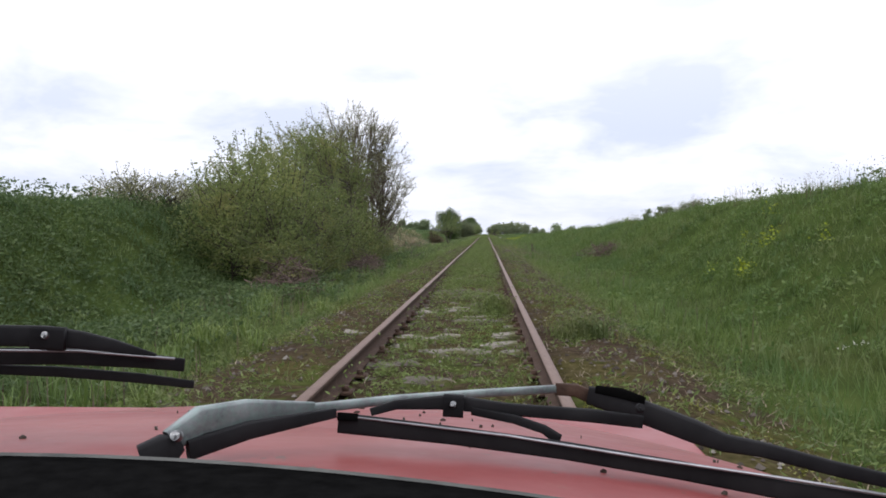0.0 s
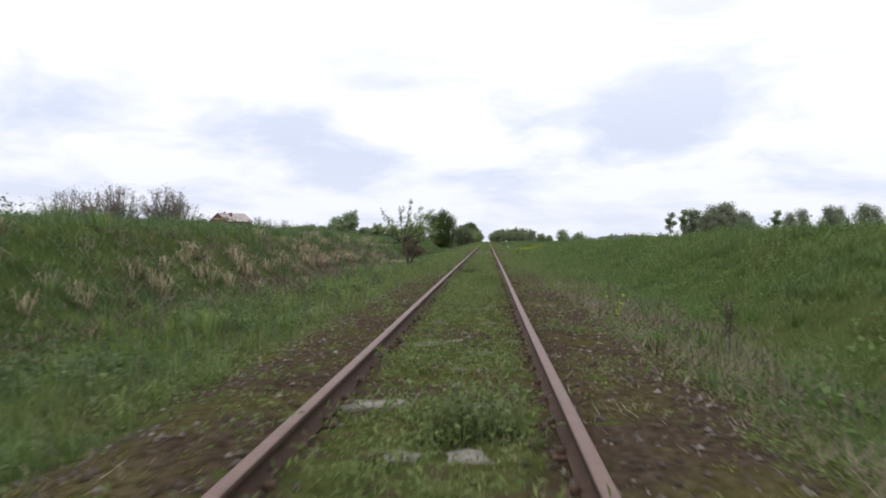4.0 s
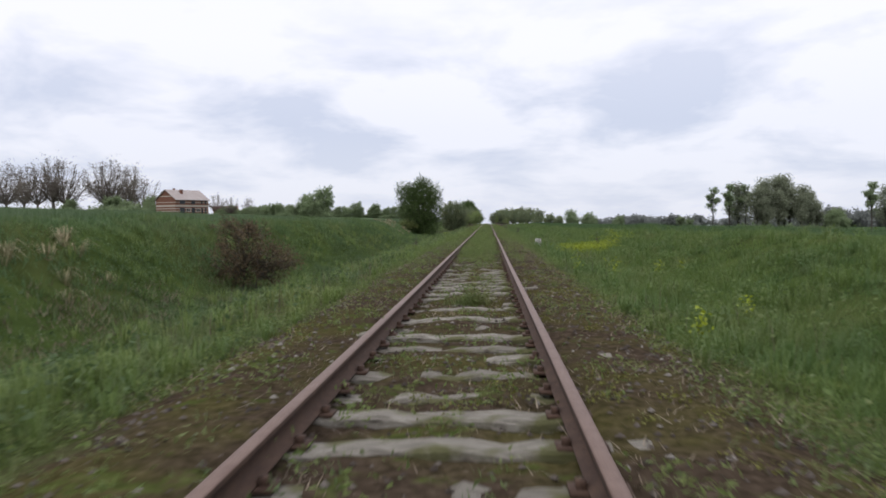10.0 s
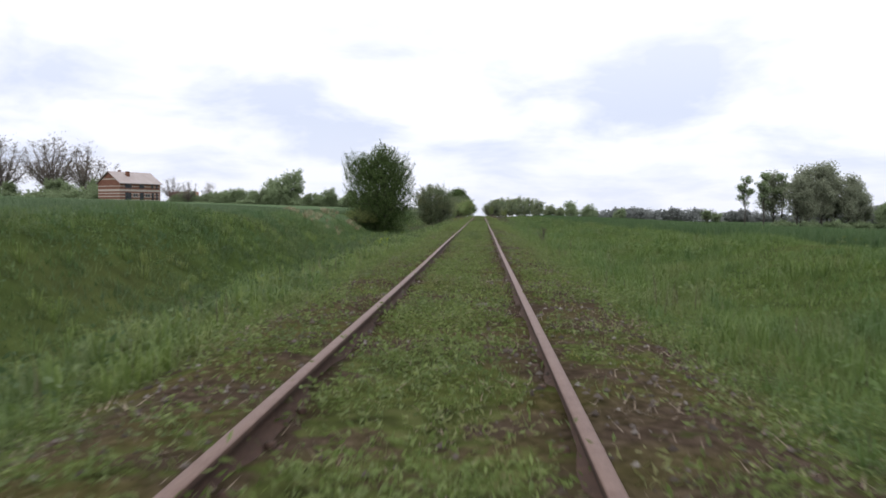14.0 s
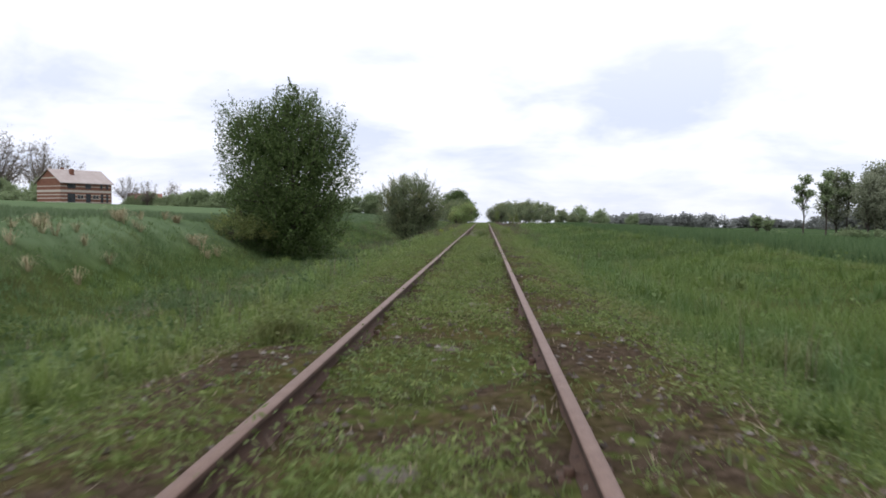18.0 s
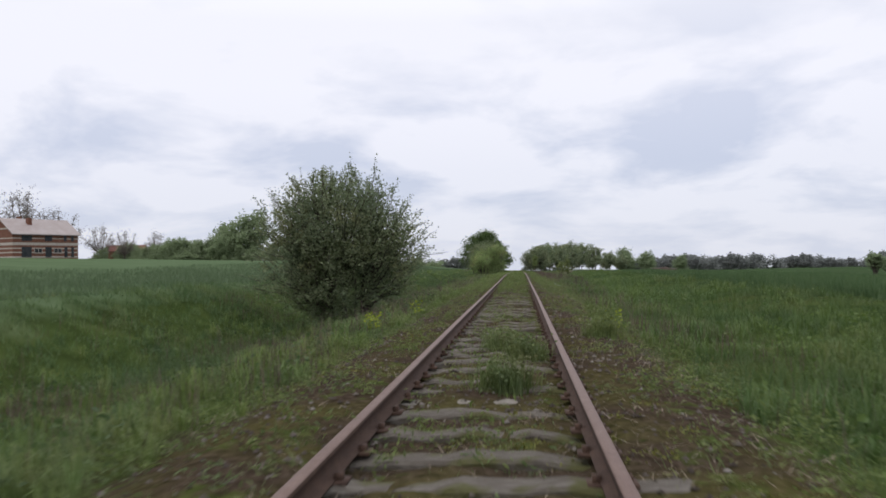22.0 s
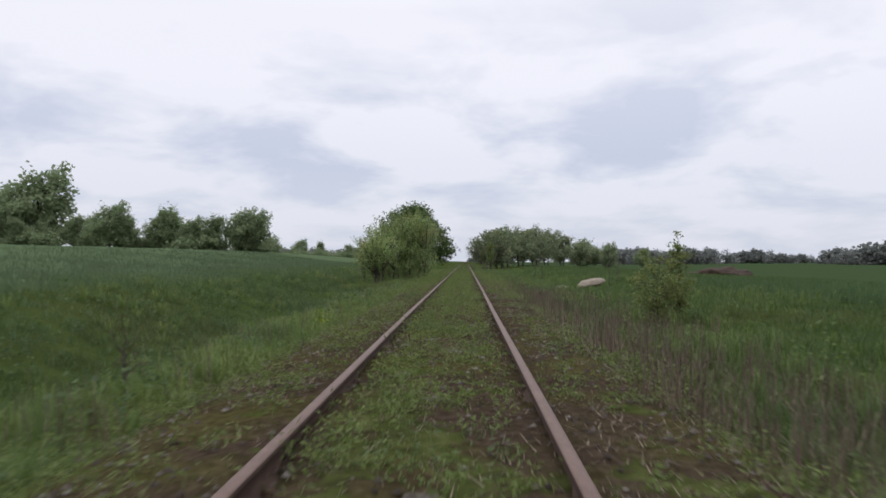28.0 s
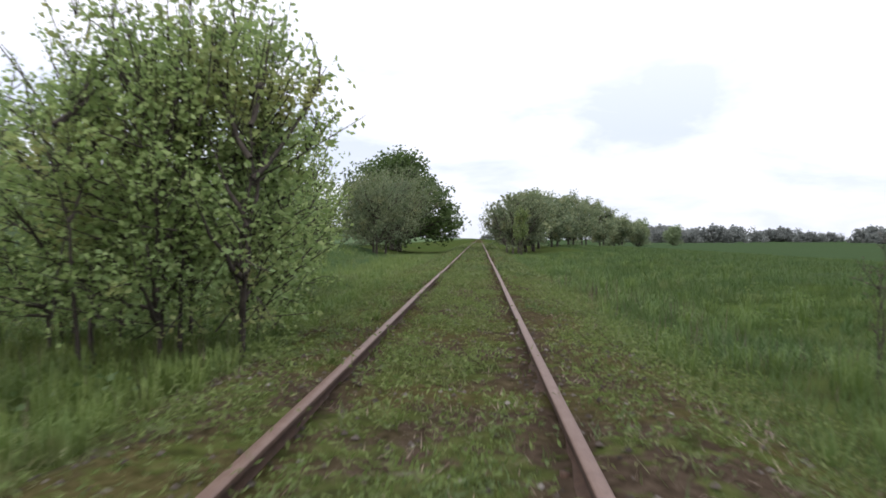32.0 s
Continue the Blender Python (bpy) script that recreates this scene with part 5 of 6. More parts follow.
# ---- the red car at the start of the way: bonnet, scuttle and wipers ----
def car_paint():
    """Chalky sun-bleached red lacquer with dust, rubbed spots and small chips."""
    m = Mat("faded_red_paint", 0.4, 0.0, 0.3)
    c = m.ramp(m.noise(3.0, 5.0, 0.65), (0.3, (0.128, 0.022, 0.022)), (0.7, (0.172, 0.036, 0.035)))
    c = m.mix(m.rng(m.noise(1.6, 4.0, 0.6, (1.0, 3.0, 1.0)), 0.48, 0.68, 0.0, 0.4), c, (0.22, 0.090, 0.083))
    c = m.mix(m.rng(m.noise(26.0, 4.0, 0.7), 0.62, 0.70, 0.0, 0.55), c, (0.16, 0.075, 0.06))
    c = m.mix(m.rng(m.noise(60.0, 2.0), 0.70, 0.74, 0.0, 0.8), c, (0.07, 0.045, 0.035))
    m.l.new(m.rng(m.noise(5.0, 4.0), 0.35, 0.65, 0.3, 0.55), m.b.inputs["Roughness"])
    return m.colour(c).bump(m.noise(9.0, 3.0), 0.05, 0.004).m


M["red"] = car_paint()
M["seal"] = solid("dusty_seal", ((0.3, (0.045, 0.047, 0.045)), (0.7, (0.095, 0.096, 0.090))), 30.0, 0.9, bump=0.1, dist=0.001)
M["rubber"] = solid("black_rubber", ((0.3, (0.006, 0.006, 0.007)), (0.7, (0.014, 0.014, 0.015))), 30.0, 0.75, bump=0.05, dist=0.001, spec=0.15)
M["dash"] = solid("black_plastic", ((0.3, (0.003, 0.003, 0.003)), (0.7, (0.006, 0.006, 0.006))), 60.0, 0.9, bump=0.05, dist=0.001, spec=0.0)
M["chrome"] = solid("wiper_metal", ((0.3, (0.14, 0.145, 0.15)), (0.7, (0.24, 0.245, 0.25))), 30.0, 0.35, 0.9)
M["silver"] = solid("worn_grey_arm", ((0.35, (0.09, 0.095, 0.10)), (0.65, (0.22, 0.24, 0.24))), 40.0, 0.5, 0.4, bump=0.05, dist=0.001, fine=(0.15, 0.24, 0.21))
M["bright"] = solid("bright_strip", ((0.3, (0.20, 0.20, 0.21)), (0.7, (0.30, 0.30, 0.31))), 60.0, 0.35, 0.8, bump=0.0)
car = new("rail_car")
tagged(car, "small faded red car standing on the rails", "car")


def sheet(nu, nv, fn):
    """A smooth curved panel with thickness."""
    bm = bmesh.new()
    g = [[bm.verts.new(fn(i / (nu - 1), j / (nv - 1))) for j in range(nv)] for i in range(nu)]
    for i in range(nu - 1):
        for j in range(nv - 1):
            bm.faces.new((g[i][j], g[i + 1][j], g[i + 1][j + 1], g[i][j + 1]))
    bmesh.ops.recalc_face_normals(bm, faces=bm.faces)
    bmesh.ops.solidify(bm, geom=bm.faces[:], thickness=0.008)
    return bm


def bonnet_at(u, v):
    x = -0.655 + 1.31 * u
    side = abs(2 * u - 1)
    arc = math.sqrt(max(0.0, 1 - (x / 0.66) ** 2))
    y = 0.452 - 0.28 * x * x + v * (0.92 * arc**0.8 + 0.02)
    z = 0.80 - 0.165 * v**1.25 * arc - 0.045 * side**3 - 0.06 * max(0.0, v - 0.92) * 12
    return (x, y, z)


part("bonnet", sheet(41, 21, bonnet_at), M["red"], car, "faded pinkish red bonnet with dirt specks", True)
part("scuttle", sheet(25, 4, lambda u, v: (-0.66 + 1.32 * u, 0.375 + 0.094 * v - 0.30 * (0.66 * (2 * u - 1)) ** 2, 0.811 - 0.040 * (2 * u - 1) ** 2 + 0.006 * math.sin(3 * v))), M["dash"], car, "black weather strip below the windscreen", True)
part("dashboard", sheet(25, 8, lambda u, v: (-0.64 + 1.28 * u, 0.09 + 0.285 * v - 0.28 * (0.64 * (2 * u - 1)) ** 2, 0.712 + 0.09 * math.sin(v * 1.57) - 0.04 * (2 * u - 1) ** 2)), M["dash"], car, "black dashboard top", True)
part("seal", sheet(33, 3, lambda u, v: (-0.655 + 1.31 * u, 0.468 + 0.009 * v - 0.30 * (0.655 * (2 * u - 1)) ** 2, 0.814 - 0.004 * v - 0.040 * (2 * u - 1) ** 2)), M["seal"], car, "dusty grey rubber seal behind the bonnet", True)
lr = random.Random(3)
for k in range(34):
    u, v = lr.uniform(0.42, 0.95), lr.uniform(0.03, 0.8)
    q = Vector(bonnet_at(u, v))
    bm = bmesh.new()
    ln = lr.uniform(0.0015, 0.005) if k else 0.02
    pts = [(-ln, 0, 0), (0, ln * 0.35, 0.0015), (ln, 0, 0.0005), (0, -ln * 0.3, 0.002)]
    top = [bm.verts.new(p) for p in pts]
    low = [bm.verts.new((p[0] * 0.9, p[1] * 0.9, -0.002)) for p in pts]
    bm.faces.new(top), bm.faces.new(low[::-1])
    for i in range(4):
        bm.faces.new((top[i], low[i], low[(i + 1) % 4], top[(i + 1) % 4]))
    me = bpy.data.meshes.new("dead_leaf")
    bm.to_mesh(me)
    bm.free()
    me.materials.append(M["bark"])
    tagged(put("dead_leaf", me, m=pose(q.x, q.y, q.z + 0.0015, 0, 0, lr.uniform(0, 360))), "dry brown leaf scrap lying on the red bonnet", "leaf", "leaf scraps on the bonnet")
part("body", boxed(-0.64, 0.18, 0.12, 0.64, 1.30, 0.66, bevel=0.05), M["red"], car)
for sx in (-0.7525, 0.7525):
    bm = bmesh.new()
    bmesh.ops.create_cone(bm, cap_ends=True, segments=28, radius1=0.2, radius2=0.2, depth=0.1, matrix=Matrix.Translation((sx * 0.93, 0.95, 0.2)) @ Matrix.Rotation(radians(90), 4, "Y"))
    part("wheel", bm, M["rubber"], car)


def strip(pts, rad, mat, parent, name, label="", flat=0.45):
    """A bar of oblong section along a bent line, with chamfered edges."""
    p, r = np.array(pts, float), np.array(rad, float)
    d = np.gradient(p, axis=0)
    d /= np.linalg.norm(d, axis=1, keepdims=True)
    s = np.cross(d, [0, 0, 1.0])
    s /= np.linalg.norm(s, axis=1, keepdims=True)
    w = np.cross(s, d)
    ring = [(-1, -0.75), (-0.75, -1), (0.75, -1), (1, -0.75), (1, 0.75), (0.75, 1), (-0.75, 1), (-1, 0.75)]
    v = np.stack([p + (a * flat * r)[:, None] * s + (b * r)[:, None] * w for a, b in ring], 1).reshape(-1, 3)
    n = len(p)
    i = (np.arange(n - 1)[:, None] * 8 + np.arange(8)[None]).ravel()
    j = (np.arange(n - 1)[:, None] * 8 + (np.arange(8)[None] + 1) % 8).ravel()
    caps = [[o + k, o + k + 1, o + 6 - k, o + 7 - k] for o in (0, (n - 1) * 8) for k in range(3)]
    return put(name, mesh_np(name, v, np.concatenate([np.stack([i, j, j + 8, i + 8], 1), np.array(caps)]), mat), parent, label)


def rivet(x, y, z, r, parent, mat):
    bm = bmesh.new()
    bmesh.ops.create_cone(bm, cap_ends=True, segments=20, radius1=r, radius2=r * 0.8, depth=0.005, matrix=Matrix.Translation((x, y, z)) @ Matrix.Rotation(radians(70), 4, "X"))
    bmesh.ops.create_cone(bm, cap_ends=True, segments=16, radius1=r * 0.4, radius2=r * 0.3, depth=0.004, matrix=Matrix.Translation((x, y - 0.003, z)) @ Matrix.Rotation(radians(70), 4, "X"))
    return part("rivet", bm, mat, parent, "small bare metal rivet")


wiper = put("wiper", None, car)
arm = strip([(0.094, 0.500, 0.813), (0.108, 0.520, 0.822), (0.132, 0.550, 0.822), (0.175, 0.580, 0.818)], [0.0075, 0.0100, 0.0085, 0.0042], M["silver"], wiper, "arm_base", "worn grey metal arm plate")
strip([(0.080, 0.490, 0.803), (0.094, 0.497, 0.808), (0.101, 0.503, 0.812)], [0.010, 0.011, 0.006], M["rubber"], wiper, "pivot")
strip([(0.104, 0.508, 0.805), (0.136, 0.542, 0.810), (0.192, 0.580, 0.814)], [0.0070, 0.0062, 0.0036], M["rubber"], wiper, "arm_channel", "dark underside of the arm")
rivet(0.101, 0.496, 0.818, 0.0042, arm, M["chrome"])
strip([(0.172, 0.580, 0.817), (0.233, 0.620, 0.816), (0.302, 0.640, 0.817), (0.366, 0.645, 0.820)], [0.0036, 0.0032, 0.0031, 0.0031], M["silver"], wiper, "arm_rod", flat=1.0)
strip([(0.366, 0.645, 0.820), (0.383, 0.645, 0.819), (0.396, 0.640, 0.814)], [0.005, 0.0052, 0.0055], M["rust"], wiper, "arm_hook", "rusty hooked end")
bridge = strip([(0.392, 0.640, 0.816), (0.404, 0.638, 0.814), (0.432, 0.630, 0.806), (0.472, 0.610, 0.794), (0.492, 0.600, 0.788), (0.517, 0.590, 0.786), (0.558, 0.560, 0.781), (0.590, 0.535, 0.779)], [0.0070, 0.0085, 0.0092, 0.0088, 0.0068, 0.0056, 0.0052, 0.0048], M["rubber"], wiper, "bridge")
strip([(0.398, 0.636, 0.822), (0.418, 0.630, 0.820), (0.436, 0.624, 0.815)], [0.003, 0.004, 0.003], M["dash"], bridge, "clip_cover")
rivet(0.430, 0.612, 0.812, 0.004, bridge, M["rubber"])
claw = strip([(0.216, 0.600, 0.810), (0.236, 0.600, 0.816), (0.270, 0.600, 0.818), (0.283, 0.600, 0.818), (0.325, 0.600, 0.813), (0.392, 0.610, 0.806), (0.432, 0.615, 0.800)], [0.0030, 0.0036, 0.0052, 0.0058, 0.0046, 0.0052, 0.0048], M["rubber"], wiper, "claw")
strip([(0.274, 0.596, 0.817), (0.290, 0.596, 0.816)], [0.0085, 0.0085], M["rubber"], claw, "saddle")
rivet(0.282, 0.590, 0.819, 0.0028, claw, M["chrome"])
strip([(0.296, 0.598, 0.812), (0.330, 0.596, 0.806), (0.352, 0.590, 0.800), (0.363, 0.582, 0.794)], [0.0030, 0.0034, 0.0034, 0.0042], M["rubber"], claw, "inner_claw")
blade = strip([(0.192, 0.590, 0.804), (0.281, 0.585, 0.796), (0.366, 0.575, 0.788), (0.446, 0.560, 0.779), (0.519, 0.540, 0.771), (0.575, 0.518, 0.769)], [0.0078, 0.0068, 0.0066, 0.0066, 0.0066, 0.0062], M["rubber"], wiper, "blade", "black rubber wiper blade", 0.3)
strip([(0.205, 0.588, 0.809), (0.324, 0.578, 0.798), (0.426, 0.560, 0.787), (0.519, 0.538, 0.780), (0.575, 0.515, 0.777)], [0.0007, 0.0008, 0.0008, 0.0008, 0.0008], M["bright"], blade, "spring_strip", "thin bright metal strip", 2.0)
strip([(0.192, 0.586, 0.810), (0.208, 0.586, 0.809)], [0.0030, 0.0030], M["dash"], blade, "end_cap")
wiper = put("wiper", None, car)
bridge = strip([(-0.125, 0.600, 0.871), (-0.057, 0.615, 0.868), (-0.030, 0.620, 0.864), (-0.009, 0.630, 0.858), (0.026, 0.635, 0.847)], [0.0085, 0.0085, 0.0072, 0.0055, 0.0034], M["rubber"], wiper, "bridge")
strip([(-0.066, 0.608, 0.868), (-0.040, 0.612, 0.866)], [0.0095, 0.0095], M["rubber"], bridge, "saddle")
rivet(-0.053, 0.606, 0.870, 0.0034, bridge, M["chrome"])
blade = strip([(-0.132, 0.620, 0.850), (-0.059, 0.630, 0.849), (0.006, 0.640, 0.844), (0.047, 0.645, 0.839)], [0.0070, 0.0070, 0.0064, 0.0055], M["rubber"], wiper, "blade", "black rubber wiper blade", 0.3)
strip([(-0.132, 0.615, 0.856), (-0.034, 0.625, 0.854), (0.042, 0.636, 0.846)], [0.0008, 0.0008, 0.0008], M["bright"], blade, "spring_strip", "thin bright metal strip", 2.0)
strip([(-0.132, 0.630, 0.838), (-0.059, 0.638, 0.834), (0.006, 0.648, 0.827), (0.053, 0.650, 0.821)], [0.0040, 0.0044, 0.0042, 0.0034], M["rubber"], wiper, "rubber_lip", "", 0.4)

# ---- grass, weeds and crops ----
rg = np.random.default_rng(99)


def stuff(name, v, f, mat, label, category="grass"):
    return tagged(put(name, mesh_np(name, v, f, M[mat])), label, category, kind="stuff")


def spots(n, x0, x1, y0, y1, keep=None):
    x, y = rg.uniform(x0, x1, n), rg.uniform(y0, y1, n)
    if keep is not None:
        m = rg.uniform(0, 1, n) < keep(x, y)
        x, y = x[m], y[m]
    return np.c_[x, y, land(x, y)]


def dryness(x, y):
    """Where last year's dead grass stands."""
    foot = np.interp(y, [60, 100], [5.2, 6.2])
    left = np.minimum(1.0, 1.5 * np.exp(-(((y - 74) / 22) ** 2))) * np.clip((-x - foot + 0.5) / 0.8, 0, 1) * np.clip((foot + 2.4 + x) / 1.2, 0, 1) * (y > 36)
    left = left * np.clip(3.2 * fuzz(x, y, 1.1, 3.0) - 0.8, 0.05, 1) * np.clip(3.4 * fuzz(x * 1.6, y, 2.6, 1.0) - 0.7, 0.2, 1)
    right = np.exp(-(((y - 50) / 9) ** 2)) * np.clip((x - 1.8) / 0.6, 0, 1) * np.clip((4.4 - x) / 1.0, 0, 1)
    late = np.exp(-(((y - 258) / 10) ** 2)) * np.clip((x - 1.6) / 0.6, 0, 1) * np.clip((4.2 - x) / 1.0, 0, 1)
    tuft = np.exp(-(((y - 176) / 9) ** 2)) * np.clip((-x - 5.5) / 1.0, 0, 1) * np.clip((8.5 + x) / 1.0, 0, 1) * 0.1
    return np.clip(left * 0.75 + right * 0.7 + late * 0.3 + tuft, 0, 1)


def tall(x, y, s, k):
    return 0.13 + 0.36 * fuzz(x, y, s, k) ** 1.3


# green verges: shorter on the crests, where the fields begin
def verge(name, side, n, far, mat, label, k):
    p = spots(n, 2.0, far, -4, 335, lambda x, y: (0.35 + 0.65 * fuzz(x, y, 1.0, k)) * (1 - 0.92 * dryness(side * x, y)) * np.clip((x - 1.6) / 1.0, 0.25, 1) * np.clip((far + 2 - x) / 4, 0.3, 1))
    p[:, 0] *= side
    p[:, 2] = land(p[:, 0], p[:, 1])
    a = np.abs(p[:, 0])
    h = tall(p[:, 0], p[:, 1], 0.7, k + 1) * np.clip((a - 1.6) / 1.2, 0.3, 1) * np.clip((far - a) / 2.5, 0.5, 1)
    late = p[:, 1] > (228 if side < 0 else 178)
    # ditch blades take the dark nettle green: nettles, plus the ditch's shade as colour
    ditch = (side < 0) & (a > 4.5) & (a < 7.6) & (p[:, 1] > 86) & (p[:, 1] < 285)
    for close, kind, keep in ((True, mat[0], (a < 5.2) & ~late & ~ditch), (False, mat[1], (a >= 5.2) & ~ditch & ~late), (True, mat[2], (a < 5.2) & late & ~ditch), (False, mat[3], (a >= 5.2) & late & ~ditch), (False, "nettle", ditch)):
        if not keep.any():
            continue
        v, f = blades(p[keep], h[keep], 0.012 if close else 0.017, 0.9, 6, 0.09 if close else 0.11, True)
        stuff(name if close else name.replace("verge", "bank"), v, f, kind, label if close else label.replace("verge", "bank"))


verge("left_verge_grass", -1, 130000, 12.4, ("grass", "bank", "spring", "bank"), "soft green grass on the verge beside the ditch", 0.0)
verge("right_verge_grass", 1, 120000, 11.0, ("lush", "lush", "meadow", "meadow"), "lush green grass on the verge", 2.0)
p = spots(24000, 10.5, 26, 286, 400, lambda x, y: np.clip((30 - x) / 18, 0.3, 1))
v, f = blades(p, np.full(len(p), 0.26), 0.03, 0.8, 4, 0.2, True)
stuff("meadow_grass", v, f, "meadow", "light green meadow beside the verge")
# broad-leaved weeds on the banks
for side, mat in ((-1, "nettle"), (1, "lush")):
    p = spots(24000, 2.4, 9.0, -3, 300, lambda x, y: np.clip(fuzz(x, y, 1.4, 6.0 + side) * 1.6 - 0.55, 0, 1) * np.interp(y, [0, 40, 60, 110, 135, 300], [1.0, 0.8, 0.4, 0.8, 0.5, 0.35] if side < 0 else [1.0, 0.8, 0.5, 0.6, 0.25, 0.1]))
    p[:, 0] *= side
    p[:, 2] = land(p[:, 0], p[:, 1])
    q = np.repeat(p, 12, 0) + np.c_[rg.normal(0, 0.12, (len(p) * 12, 2)), rg.uniform(0.03, 0.36, len(p) * 12)]
    v, f = leaves(q, 0.075, 0.2)
    stuff("bank_weeds", v, f, mat, "broad-leaved nettles and weeds on the bank", "weeds")
p = spots(11000, -8.0, -3.6, -1, 42, lambda x, y: np.clip(2.6 * fuzz(x, y, 1.1, 2.0) - 0.5, 0.1, 1) * np.clip((8.2 + x) / 1.2, 0.1, 1))
q = np.repeat(p, 16, 0) + np.c_[rg.normal(0, 0.13, (len(p) * 16, 2)), rg.uniform(0.02, 0.36, len(p) * 16)]
v, f = leaves(q, 0.078, 0.1, False, 0.75)
stuff("nettles", v, f, "nettle", "dense dark nettles covering the cutting bank", "weeds")
# dead grass
p = np.concatenate([spots(60000, -9.2, -4.4, 34, 112, lambda x, y: dryness(x, y)), spots(9000, -8.6, -5.0, 160, 195, lambda x, y: dryness(x, y)), spots(12000, 1.7, 4.8, 28, 75, lambda x, y: dryness(x, y)), spots(12000, 1.6, 4.6, 235, 282, lambda x, y: dryness(x, y))])
v, f = blades(p, 0.16 + 0.34 * fuzz(p[:, 0], p[:, 1], 1.5), 0.013, 1.3, 6, 0.10, True)
stuff("dry_grass", v, f, "dry", "pale dead grass from last year")


def tussocks(pos, height, width, per, lean):
    """Clumps of long grass: blades that rise together and arch outwards to drooping tips."""
    n = len(pos) * per
    a = rg.uniform(0, 2 * np.pi, n)
    d = np.c_[np.cos(a), np.sin(a), np.zeros(n)]
    h = np.repeat(height, per) * rg.uniform(0.6, 1.2, n)
    s = np.c_[-np.sin(a), np.cos(a), np.zeros(n)] * width * 0.5
    o = (rg.uniform(0.15, 1.0, n) * lean * h)[:, None]
    base = np.repeat(pos, per, 0) + d * np.repeat(height, per)[:, None] * rg.uniform(0.0, 0.22, (n, 1)) - [0, 0, 0.03]
    up = np.array([[0, 0, 1.0]])
    mid = base + d * o * 0.4 + up * (h * 0.8)[:, None]
    tip = base + d * o * 1.05 + up * (h * np.clip(1.1 - 0.65 * o[:, 0] / h, 0.25, 1.1))[:, None]
    v = np.stack([base - s, base + s, mid + s * 0.8, mid - s * 0.8, tip], 1).reshape(-1, 3)
    k = np.arange(n)[:, None] * 5
    return v, np.concatenate([k + [[0, 1, 2]], k + [[0, 2, 3]], k + [[3, 2, 4]]], 1).reshape(-1, 3)


# straw tussocks on the left bank, and a few by the poplar
p = np.concatenate([spots(3600, -9.4, -5.2, 36, 104, lambda x, y: 0.75 * np.minimum(1.0, 1.4 * np.exp(-(((y - 72) / 24) ** 2))) * np.clip(4 * fuzz(x, y, 2.4, 3.0) - 1.7, 0.03, 1) * np.clip((-x - np.interp(y, [60, 100], [5.7, 6.9])) / 0.6, 0.03, 1) * np.clip((x + np.interp(y, [60, 100], [7.5, 9.2])) / 0.5, 0, 1)), spots(130, -11.8, -9.2, 164, 184, lambda x, y: np.clip(3 * fuzz(x, y, 1.5, 2.0) - 1.1, 0, 1)), spots(50, -5.6, -4.6, 84, 92)])
v, f = tussocks(p, 0.26 + 0.32 * fuzz(p[:, 0], p[:, 1], 2.3), 0.012, 34, 1.3)
stuff("straw_tussocks", v, f, "straw", "pale drooping straw tussocks on the bank")
# long fresh grass along the edge of the bed and in the ditches
for side, mat, label in ((-1, "spring", "long fresh grass along the ditch edge"), (1, "lush", "long lush grass along the verge")):
    p = spots(11000, 2.1, 8.6, -2, 330, lambda x, y: np.clip(3 * fuzz(x, y, 0.9, 4.0 + side) - 0.9, 0.08, 1) * np.where(x < 3.9, 1.0, 0.35) * (1 - 0.85 * dryness(side * x, y)) * np.interp(y, [0, 30, 80], [0.5, 0.6, 1.0]))
    p[:, 0] *= side
    p[:, 2] = land(p[:, 0], p[:, 1])
    v, f = tussocks(p, (0.22 + 0.30 * fuzz(p[:, 0], p[:, 1], 1.7)) * np.clip((np.abs(p[:, 0]) - 1.3) / 1.2, 0.5, 1), 0.011, 26, 0.95)
    stuff("long_grass", v, f, mat, label)
p = np.concatenate([spots(900, -6.2, -1.9, 283, 300), spots(500, -1.6, -0.85, 286, 400, lambda x, y: np.clip((y - 280) / 25, 0, 1)), spots(260, -0.7, 1.6, 300, 400, lambda x, y: np.abs(x - 0.7525) > 0.1)])
v, f = tussocks(p, np.where(p[:, 0] < -1.8, 0.34, 0.17) * (0.7 + 0.6 * fuzz(p[:, 0], p[:, 1], 2.0)), 0.011, 24, 0.8)
stuff("tall_grass", v, f, "spring", "tall soft grass round the wild trees and over the rails")
# brown dead weed stalks
STALK_Y = [0, 40, 60, 80, 195, 200, 235, 245, 262, 300]


def stalky(x, y):
    return np.interp(y, STALK_Y, [0.1, 0.2, 0.25, 0.08, 0.08, 0.9, 0.9, 0.8, 0.5, 0.3]) * np.clip(fuzz(x, y, 0.9, 8.0) * 1.7 - 0.5, 0, 1)


p = np.concatenate([spots(20000, -5.0, -2.2, 0, 300, lambda x, y: stalky(x, y) * np.interp(y, [228, 245], [1.0, 0.35])), spots(13000, 2.0, 3.9, 0, 300, stalky), spots(4200, -9.5, -4.5, 198, 246, lambda x, y: np.clip(2.2 * fuzz(x, y, 0.8, 5.0) - 0.7, 0, 1)), spots(1700, 1.7, 4.4, 238, 272, lambda x, y: np.clip(2.2 * fuzz(x, y, 1.3, 2.0) - 0.4, 0, 1))])
v, f = blades(p, 0.25 + 0.45 * fuzz(p[:, 0], p[:, 1], 3.0), 0.009, 0.35, 3, 0.12)
stuff("dead_stalks", v, f, "stem", "thin brown dead weed stalks", "weeds")
p = np.concatenate([spots(260, 7.6, 9.4, 4, 50), spots(120, -10, -8.6, 40, 80)])
